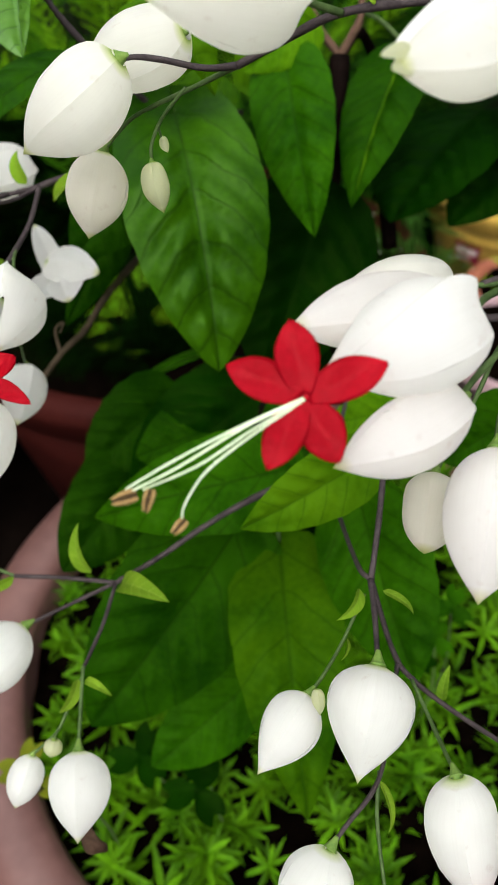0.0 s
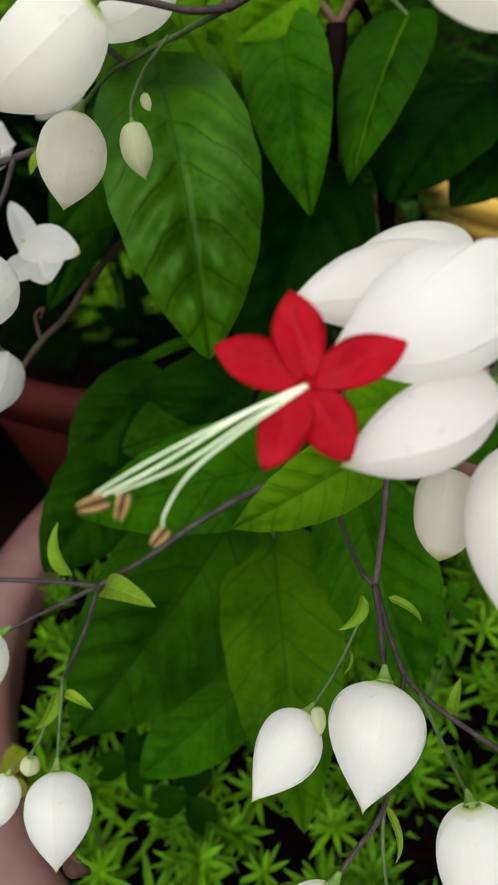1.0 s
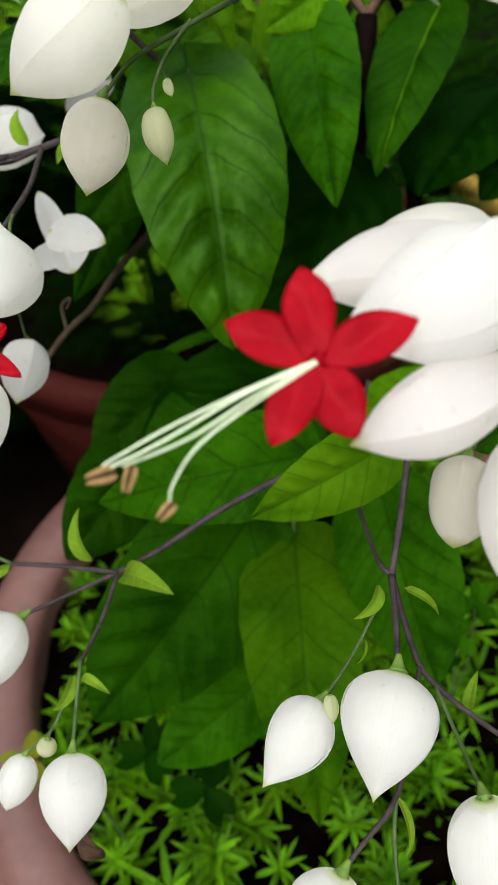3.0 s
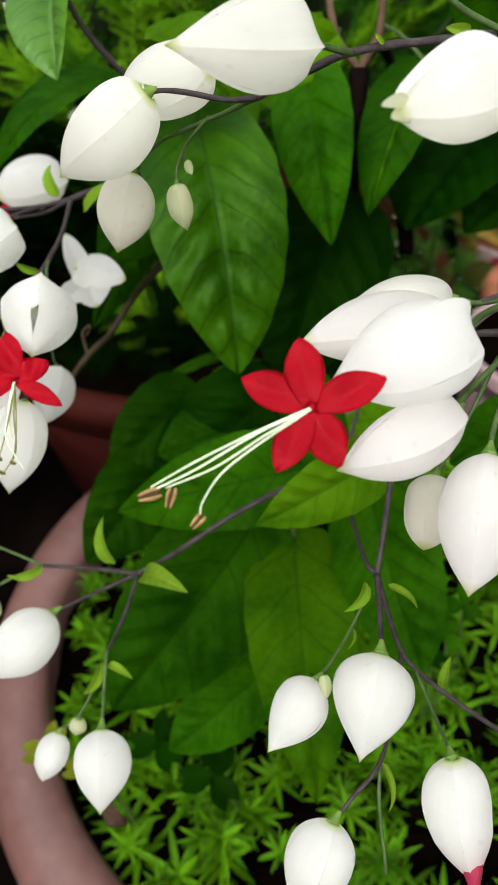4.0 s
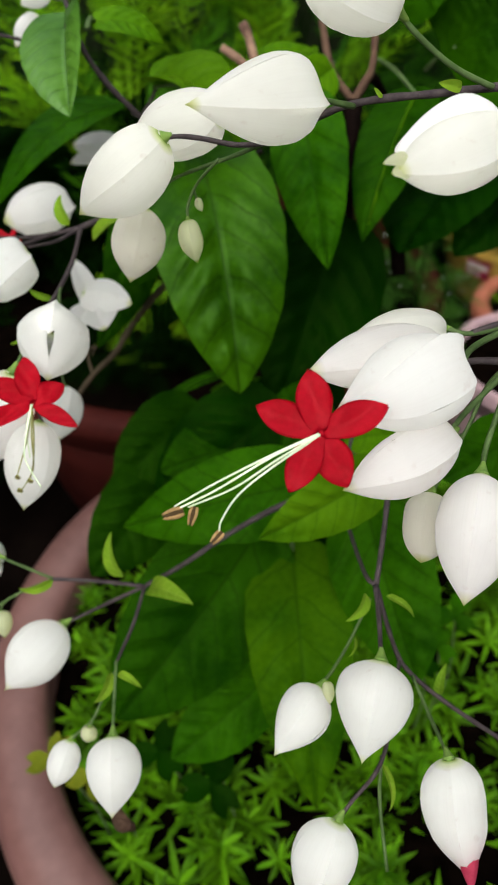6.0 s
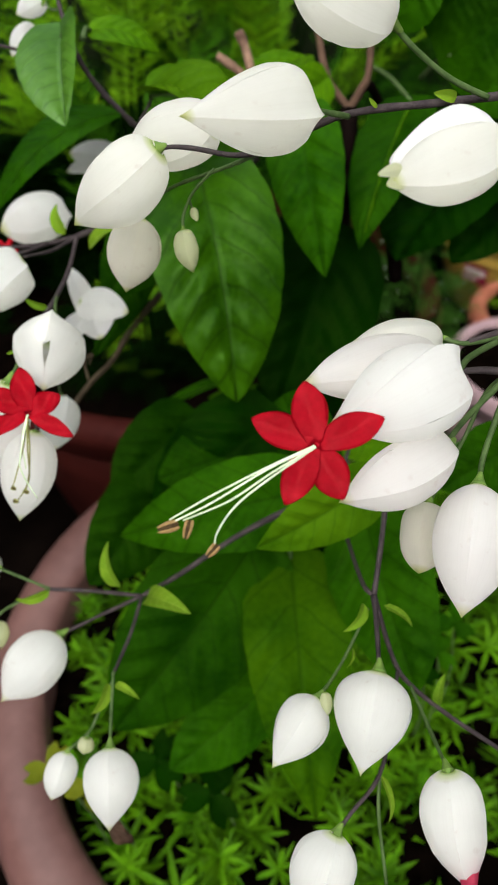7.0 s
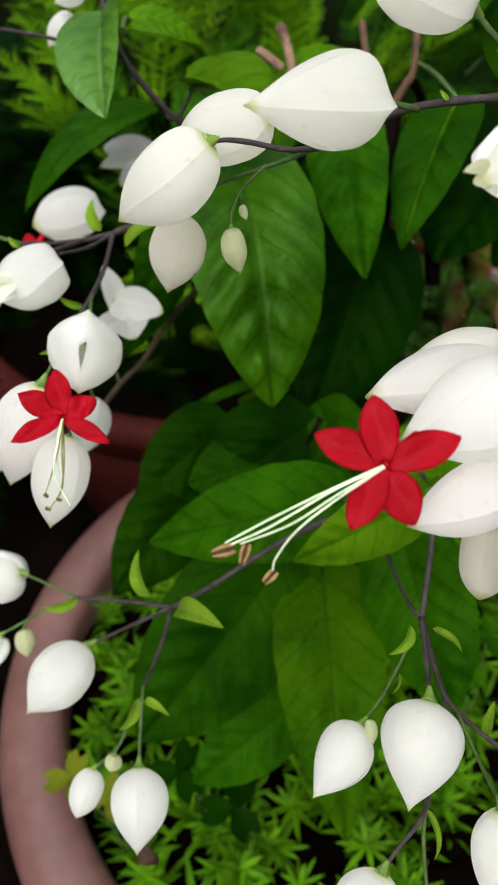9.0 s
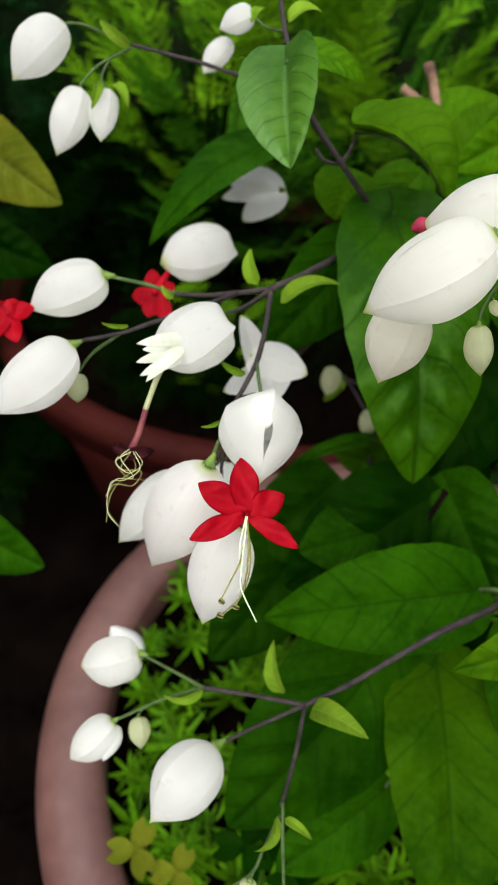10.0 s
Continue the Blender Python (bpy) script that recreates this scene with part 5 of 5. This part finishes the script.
leaf((0.1071, 0.3390, 0.6799), (0.1342, 0.3368, 0.7054), 0.0494, turn=0, fold=0.14, arch=0.1, curl=0, heart=0.12, mat=leaf_green, petiole=(0.1011, 0.3556, 0.6686))
leaf((0.0700, 0.3432, 0.7005), (0.0771, 0.3474, 0.7337), 0.0474, turn=0, fold=0.14, arch=0.1, curl=0, heart=0.12, mat=leaf_green, petiole=(0.0618, 0.3616, 0.6912))
leaf((0.1238, 0.3231, 0.6188), (0.1624, 0.2942, 0.6156), 0.0535, turn=20, fold=0.14, arch=0.1, curl=0, heart=0.12, mat=leaf_green, petiole=(0.1164, 0.3348, 0.6024))
leaf((0.0319, 0.3471, 0.7063), (0.0188, 0.3604, 0.7355), 0.0447, turn=0, fold=0.14, arch=0.1, curl=0, heart=0.12, mat=leaf_green, petiole=(0.0205, 0.3658, 0.6976))
leaf((0.1156, 0.3537, 0.7241), (0.1361, 0.3590, 0.7433), 0.0428, turn=0, fold=0.14, arch=0.1, curl=0, heart=0.12, mat=leaf_green, petiole=(0.1121, 0.3746, 0.7171))
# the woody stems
stem("stem", [(0.030, 0.270, 0.285), (0.028, 0.275, 0.320), (0.0272, 0.2390, 0.4922), (0.0311, 0.2599, 0.5155)], 0.0042, 0.0036, shaded_bark, plant)
stem("stem", [(0.0272, 0.2390, 0.4922), (0.0311, 0.2599, 0.5155), (0.0340, 0.2894, 0.5631), (0.0348, 0.3000, 0.5974), (0.0360, 0.3105, 0.6240), (0.0370, 0.3206, 0.6427)], 0.0048, 0.0044, shaded_bark, plant)
stem("stem", [(0.0370, 0.3206, 0.6427), (0.0415, 0.3211, 0.6507), (0.0441, 0.3214, 0.6585), (0.0436, 0.3300, 0.6830)], 0.0018, 0.0015, brown_bark, plant)
stem("stem", [(0.0370, 0.3206, 0.6427), (0.0269, 0.3242, 0.6541), (0.0220, 0.3333, 0.6717)], 0.0018, 0.0015, brown_bark, plant)
stem("stem", [(0.0710, 0.3332, 0.5520), (0.0676, 0.3424, 0.5773), (0.0643, 0.3669, 0.6194)], 0.0042, 0.0036, shaded_bark, plant)
stem("stem", [(0.0643, 0.3669, 0.6194), (0.0489, 0.3493, 0.6447), (0.0370, 0.3206, 0.6427)], 0.0024, 0.0022, shaded_bark, plant)
stem("stem", [(0.0054, 0.2213, 0.5413), (0.0001, 0.2103, 0.5364), (0.0099, 0.2225, 0.5500)], 0.0028, 0.0024, shaded_bark, plant)
stem("cut_stem", [(-0.0102, 0.3317, 0.6540), (-0.0153, 0.3331, 0.6574), (-0.0211, 0.3345, 0.6607)], 0.002, 0.0018, cut_bark, plant)
stem("cut_stem", [(-0.0052, 0.3291, 0.6509), (-0.0085, 0.3374, 0.6621), (-0.0118, 0.3416, 0.6686)], 0.002, 0.0022, cut_bark, plant)
stem("stem", [(-0.0052, 0.3291, 0.6509), (0.0040, 0.3193, 0.6316), (0.0253, 0.3000, 0.5931)], 0.0022, 0.0026, brown_bark, plant)
stem("branch", [(-0.0123, 0.2704, 0.4993), (-0.0082, 0.2869, 0.5106), (-0.0118, 0.3086, 0.5281), (-0.0300, 0.3225, 0.5296)], 0.00094, 0.00062, purple_bark, plant)
bract((-0.0300, 0.3225, 0.5296), (-0.0327, 0.3125, 0.5182), 0.0103, turn=0, arch=0.1)
bract((-0.0109, 0.3032, 0.5218), (-0.0122, 0.2939, 0.5112), 0.0089, turn=0, arch=0.1)
bract((-0.0263, 0.3172, 0.5233), (-0.0237, 0.3221, 0.5289), 0.0074, turn=0, arch=0.1)
stem("branch", [(-0.0816, 0.2157, 0.5531), (-0.0721, 0.2275, 0.5617), (-0.0645, 0.2376, 0.5654), (-0.0572, 0.2561, 0.5710), (-0.0425, 0.2776, 0.5800), (-0.0098, 0.3000, 0.6022)], 0.0011, 0.0016, dry_twig, plant)
stem("branch", [(-0.0725, 0.2271, 0.5612), (-0.0750, 0.2342, 0.5676), (-0.0719, 0.2361, 0.5698), (-0.0730, 0.2326, 0.5674)], 0.0007, 0.0004, dry_twig, plant)

# a young plant beside the pots, of which two leaves lean in
seedling = thing("young_plant", (-0.40, 0.42, 0.0), "young broad-leaved plant with a yellowing leaf", "plant")
stem("stem", [(-0.40, 0.42, 0.0), (-0.39, 0.41, 0.25), (-0.2584, 0.2945, 0.5064), (-0.2523, 0.3766, 0.6314)], 0.004, 0.002, brown_bark, seedling)
leaf((-0.2159, 0.3560, 0.6215), (-0.1622, 0.3275, 0.6017), 0.0327, turn=20, arch=0.08, mat=leaf_yellow, petiole=(-0.2523, 0.3766, 0.6314), parent=seedling)
leaf((-0.2052, 0.2520, 0.4705), (-0.1584, 0.2337, 0.4628), 0.0305, turn=20, arch=0.08, mat=leaf_green, petiole=(-0.2584, 0.2945, 0.5064), parent=seedling)
leaf((-0.2306, 0.3533, 0.5732), (-0.1759, 0.3442, 0.5604), 0.0314, turn=20, arch=0.08, mat=leaf_shaded, petiole=(-0.2521, 0.3550, 0.5989), parent=seedling)


# ---- ground cover and shrubs ----
def lance(verts, faces, root, way, up, length, width, bend):
    """One narrow pointed leaf, keeled, added to lists of corners and faces."""
    side = way.cross(up).normalized()
    k = len(verts)
    for s, w in ((0.0, 0.25), (0.35, 1.0), (0.70, 0.75), (1.0, 0.0)):
        mid = root + way * (length * s) + up * (bend * length * s * s)
        if w == 0.0:
            verts.append(mid)
        else:
            verts += [mid - side * (w * width / 2) + up * 0.12 * width, mid, mid + side * (w * width / 2) + up * 0.12 * width]
    for a, b in ((0, 3), (3, 6)):
        faces += [(k + a, k + a + 1, k + b + 1, k + b), (k + a + 1, k + a + 2, k + b + 2, k + b + 1)]
    faces += [(k + 6, k + 7, k + 9), (k + 7, k + 8, k + 9)]


def rosette(verts, faces, at, size, lean, r):
    """A whorled shoot tip of stonecrop."""
    up = Vector((lean[0], lean[1], 1)).normalized()
    x = up.orthogonal().normalized()
    y = up.cross(x)
    for k in range(r.randint(11, 15)):
        a, rise = k * 2.4 + r.uniform(-0.2, 0.2), 0.15 + 1.1 * (k / 16) ** 1.4
        way = (math.cos(a) * x + math.sin(a) * y + rise * up).normalized()
        lance(verts, faces, at + up * (size * 0.02 * k), way, (up - way * up.dot(way)).normalized(), size * r.uniform(0.75, 1.1) * (1 - 0.02 * k), size * 0.15, r.uniform(-0.25, 0.05))


verts, faces = [], []
for k in range(430):
    a, d = rng.uniform(0, 2 * math.pi), 0.192 * math.sqrt(rng.random())
    at = Vector((0.060 + d * math.cos(a), 0.260 + d * math.sin(a), 0.292 + 0.028 * rng.random() + 0.012 * noise.noise(Vector((d * math.cos(a) * 22, d * math.sin(a) * 22, 0)))))
    if (at.x - 0.100) ** 2 + (at.y - 0.130) ** 2 < 0.030 ** 2:
        continue
    rosette(verts, faces, at, rng.uniform(0.015, 0.030), (rng.uniform(-0.6, 0.6), rng.uniform(-0.6, 0.6)), rng)
tagged(from_arrays("stonecrop", verts, faces, stonecrop_green), "bright green stonecrop carpet filling the planter", "ground cover", kind="stuff")


def spray(verts, faces, root, way, up, length, r, twigs=9, scales=6, fine=0.27, leafy=0.42, spread=0.36, finger=0.0):
    """One flat feathery spray: a drooping midrib, side twigs, and narrow scale leaves along them."""
    side = way.cross(up).normalized()
    for k in range(twigs):
        s = (k + 1) / twigs
        at = root + way * (length * s) - Vector((0, 0, 0.22 * length * s * s))
        reach = length * spread * math.sin(math.pi * (0.16 + 0.78 * s)) * r.uniform(0.7, 1.1)
        for sign in (-1, 1):
            arm = (way * 0.8 + side * sign + up * r.uniform(-0.3, 0.3)).normalized()
            across = arm.cross(up).normalized()
            if finger:
                lance(verts, faces, at, arm, across.cross(arm), reach, reach * finger, r.uniform(-0.25, 0.1))
            for j in range(scales):
                q = at + arm * (reach * (j + 0.3) / scales)
                turn = (1 if j % 2 else -1) * 0.8
                w, n = (arm + across * turn + up * 0.15).normalized(), len(verts)
                long = reach * leafy * (1 - 0.5 * j / scales)
                wide = w.cross(up) * (long * fine)
                verts += [q, q + w * (long * 0.5) + wide, q + w * long, q + w * (long * 0.5) - wide]
                faces.append((n, n + 1, n + 2, n + 3))


def feathery(name, label, spots, mat, group="feathery shrubs", size=1.0, rise=(-0.3, 0.8), fine=0.27, twigs=9, scales=6, leafy=0.42, spread=0.36, finger=0.0):
    """A feathery evergreen: thin stems and many drooping sprays."""
    x, y, z, radius, height, count, seed = spots
    r = random.Random(seed)
    shrub = thing(name, (x, y, z), label, "shrub", group)
    for k in range(5):
        a = 2 * math.pi * k / 5 + r.random()
        top = Vector((x + radius * 0.5 * math.cos(a), y + radius * 0.5 * math.sin(a), z + height * r.uniform(0.7, 1.0)))
        part("stem", tube([(x + 0.01 * math.cos(a), y + 0.01 * math.sin(a), z), (Vector((x, y, z)) + top) / 2 + Vector((0, 0, height * 0.1)), top], 0.003, 0.001, 6, 5), fern_shaded, shrub)
    verts, faces = [], []
    for k in range(count):
        h = r.random()
        a = r.uniform(0, 2 * math.pi)
        wide = radius * (0.35 + 0.75 * math.sin(math.pi * (0.12 + 0.8 * h))) * math.sqrt(r.uniform(0.15, 1.0))
        root = Vector((x + wide * math.cos(a) * 0.8, y + wide * math.sin(a) * 0.8, z + height * h))
        way = Vector((math.cos(a), math.sin(a), r.uniform(*rise))).normalized()
        up = Vector((0, 0, 1)) - way * way.z
        spray(verts, faces, root, way, up.normalized(), size * r.uniform(0.06, 0.12), r, twigs, scales, fine, leafy, spread, finger)
    mesh = bpy.data.meshes.new("foliage")
    mesh.from_pydata(verts, [], faces)
    mesh.materials.append(mat)
    ob = new("foliage", mesh)
    ob.parent = shrub
    ob.matrix_parent_inverse = Matrix.Translation(shrub.location).inverted()
    tagged(ob, "feathery green sprays", kind="stuff")
    return shrub


feathery("evergreen_shrub", "feathery evergreen shrub in the shaded planter", (-0.115, 0.655, 0.27, 0.055, 0.13, 20, 1), fern_green, size=0.5, fine=0.14)
feathery("evergreen_shrub", "feathery evergreen shrub in the shaded planter", (0.06, 0.80, 0.27, 0.15, 0.26, 170, 2), fern_shaded, size=0.65, fine=0.15)
feathery("evergreen_shrub", "bright yellow-green feathery evergreen in the shaded planter", (-0.17, 0.93, 0.37, 0.11, 0.27, 44, 8), fern_green, size=2.2, rise=(0.5, 2.2), fine=0.20, twigs=20, scales=7, leafy=0.20, spread=0.22, finger=0.12)
feathery("evergreen_shrub", "bright yellow-green feathery evergreen in the shaded planter", (0.02, 1.02, 0.37, 0.12, 0.27, 40, 18), fern_green, size=2.2, rise=(0.5, 2.2), fine=0.20, twigs=20, scales=7, leafy=0.20, spread=0.22, finger=0.12)
feathery("evergreen_shrub", "bright yellow-green feathery evergreen in the shaded planter", (-0.14, 0.90, 0.27, 0.08, 0.16, 18, 48), fern_mid, size=2.0, rise=(0.5, 1.9), fine=0.20, twigs=20, scales=7, leafy=0.20, spread=0.22, finger=0.12)
feathery("evergreen_shrub", "feathery evergreen beside the shaded planter, its green darkened for shade", (-0.47, 0.74, 0.0, 0.11, 0.38, 260, 58), fern_shaded, size=0.9)
feathery("evergreen_shrub", "feathery evergreen in the shaded planter, its green darkened for shade", (-0.26, 1.00, 0.27, 0.13, 0.13, 200, 68), fern_shaded)
feathery("evergreen_shrub", "low feathery evergreen in the shaded planter, its green darkened for shade", (-0.15, 0.69, 0.262, 0.09, 0.045, 260, 38), fern_shaded, size=0.5, fine=0.15)
feathery("evergreen_shrub", "feathery evergreen in the shaded planter, its green darkened for shade", (-0.27, 0.93, 0.27, 0.11, 0.20, 130, 28), fern_shaded, size=1.1)
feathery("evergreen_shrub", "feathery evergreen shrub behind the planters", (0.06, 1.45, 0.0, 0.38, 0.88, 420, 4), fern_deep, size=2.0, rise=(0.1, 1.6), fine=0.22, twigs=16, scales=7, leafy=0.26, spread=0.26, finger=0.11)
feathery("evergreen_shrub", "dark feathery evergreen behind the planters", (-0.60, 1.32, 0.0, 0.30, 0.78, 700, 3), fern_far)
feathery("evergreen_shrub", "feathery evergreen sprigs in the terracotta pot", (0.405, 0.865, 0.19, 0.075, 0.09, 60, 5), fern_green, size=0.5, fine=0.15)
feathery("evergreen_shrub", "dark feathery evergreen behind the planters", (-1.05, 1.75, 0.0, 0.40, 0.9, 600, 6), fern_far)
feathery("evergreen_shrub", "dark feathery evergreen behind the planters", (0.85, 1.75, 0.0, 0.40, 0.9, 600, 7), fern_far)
speckled = feathery("speckled_shrub", "fine dark shrub flecked with tiny white flowers", (0.150, 0.600, 0.0, 0.048, 0.45, 260, 9), fern_grey, size=0.4, fine=0.13)
r = random.Random(5)
for k in range(48):
    a, h = r.uniform(0, 6.28), r.uniform(0.34, 0.48)
    q = Vector((0.150 + 0.060 * math.cos(a) * r.uniform(0.5, 1.1), 0.600 + 0.05 * math.sin(a) * r.uniform(0.5, 1.1), h))
    part("white_fleck", drop(q, q + Vector((r.uniform(-1, 1), r.uniform(-1, 1), r.uniform(-1, 1))) * 0.0016, 0.0011, 6, 4), speck_white, speckled)


def clover(place, size, lean, mat, label):
    """A clover: a thin stalk with three heart-shaped leaflets."""
    at = Vector(place)
    up = Vector((lean[0], lean[1], 1)).normalized()
    x = up.orthogonal().normalized()
    foot = Vector((at.x + 0.01, at.y + 0.01, 0.295))
    plantlet = thing("clover", foot, label, "clover", "clovers")
    part("stalk", tube([foot, (foot + at) / 2 + Vector((0.004, 0, 0)), at], 0.0006, 0.0005, 6, 4), green_stalk, plantlet)
    for k in range(3):
        way = Matrix.Rotation(2.094 * k + 0.4, 3, up) @ x
        side = up.cross(way)
        bm, grid = bmesh.new(), []
        uvs = bm.loops.layers.uv.new("UVMap")
        for n in range(9):
            s = n / 8
            w = size * 0.46 * math.sin(math.pi * min(1.0, 0.04 + s * 0.80)) ** 0.8
            grid.append([bm.verts.new(at + way * size * (s + 0.10 * abs(v) * s - 0.16 * s * s * (1 - abs(v))) + side * (v * w) + up * size * (0.10 * abs(v) + 0.05 * s)) for v in (-1, -0.5, 0, 0.5, 1)])
        for n in range(8):
            for c in range(4):
                f = bm.faces.new((grid[n][c], grid[n][c + 1], grid[n + 1][c + 1], grid[n + 1][c]))
                for loop, (cc, nn) in zip(f.loops, ((c, n), (c + 1, n), (c + 1, n + 1), (c, n + 1))):
                    loop[uvs].uv = (cc / 4, nn / 8)
        part("leaflet", bm, mat, plantlet)


clover((0.1023, 0.2120, 0.4175), 0.011, (0.1, -0.3), leaf_green, "small green clover among the stonecrop")
clover((0.0938, 0.2015, 0.4058), 0.01, (0.2, -0.4), leaf_green, "small green clover among the stonecrop")
clover((0.0852, 0.1958, 0.3995), 0.01, (-0.2, -0.4), leaf_shaded, "small green clover among the stonecrop")
# These three take the darkened leaf green in place of the leaves' shadow.
clover((-0.0290, 0.1498, 0.3932), 0.014, (0, -0.4), leaf_shaded, "clover under the leaves, their shade put into its dark green")
clover((-0.0238, 0.1375, 0.3796), 0.015, (0.1, -0.4), leaf_shaded, "clover under the leaves, their shade put into its dark green")
clover((-0.0499, 0.1480, 0.3912), 0.014, (-0.1, -0.3), leaf_shaded, "clover under the leaves, their shade put into its dark green")
clover((-0.0957, 0.1332, 0.4130), 0.011, (-0.1, -0.3), leaf_yellow, "yellowing clover by the pot rim")
clover((-0.0784, 0.1285, 0.4070), 0.01, (0.2, -0.3), leaf_yellow, "yellowing clover by the pot rim")
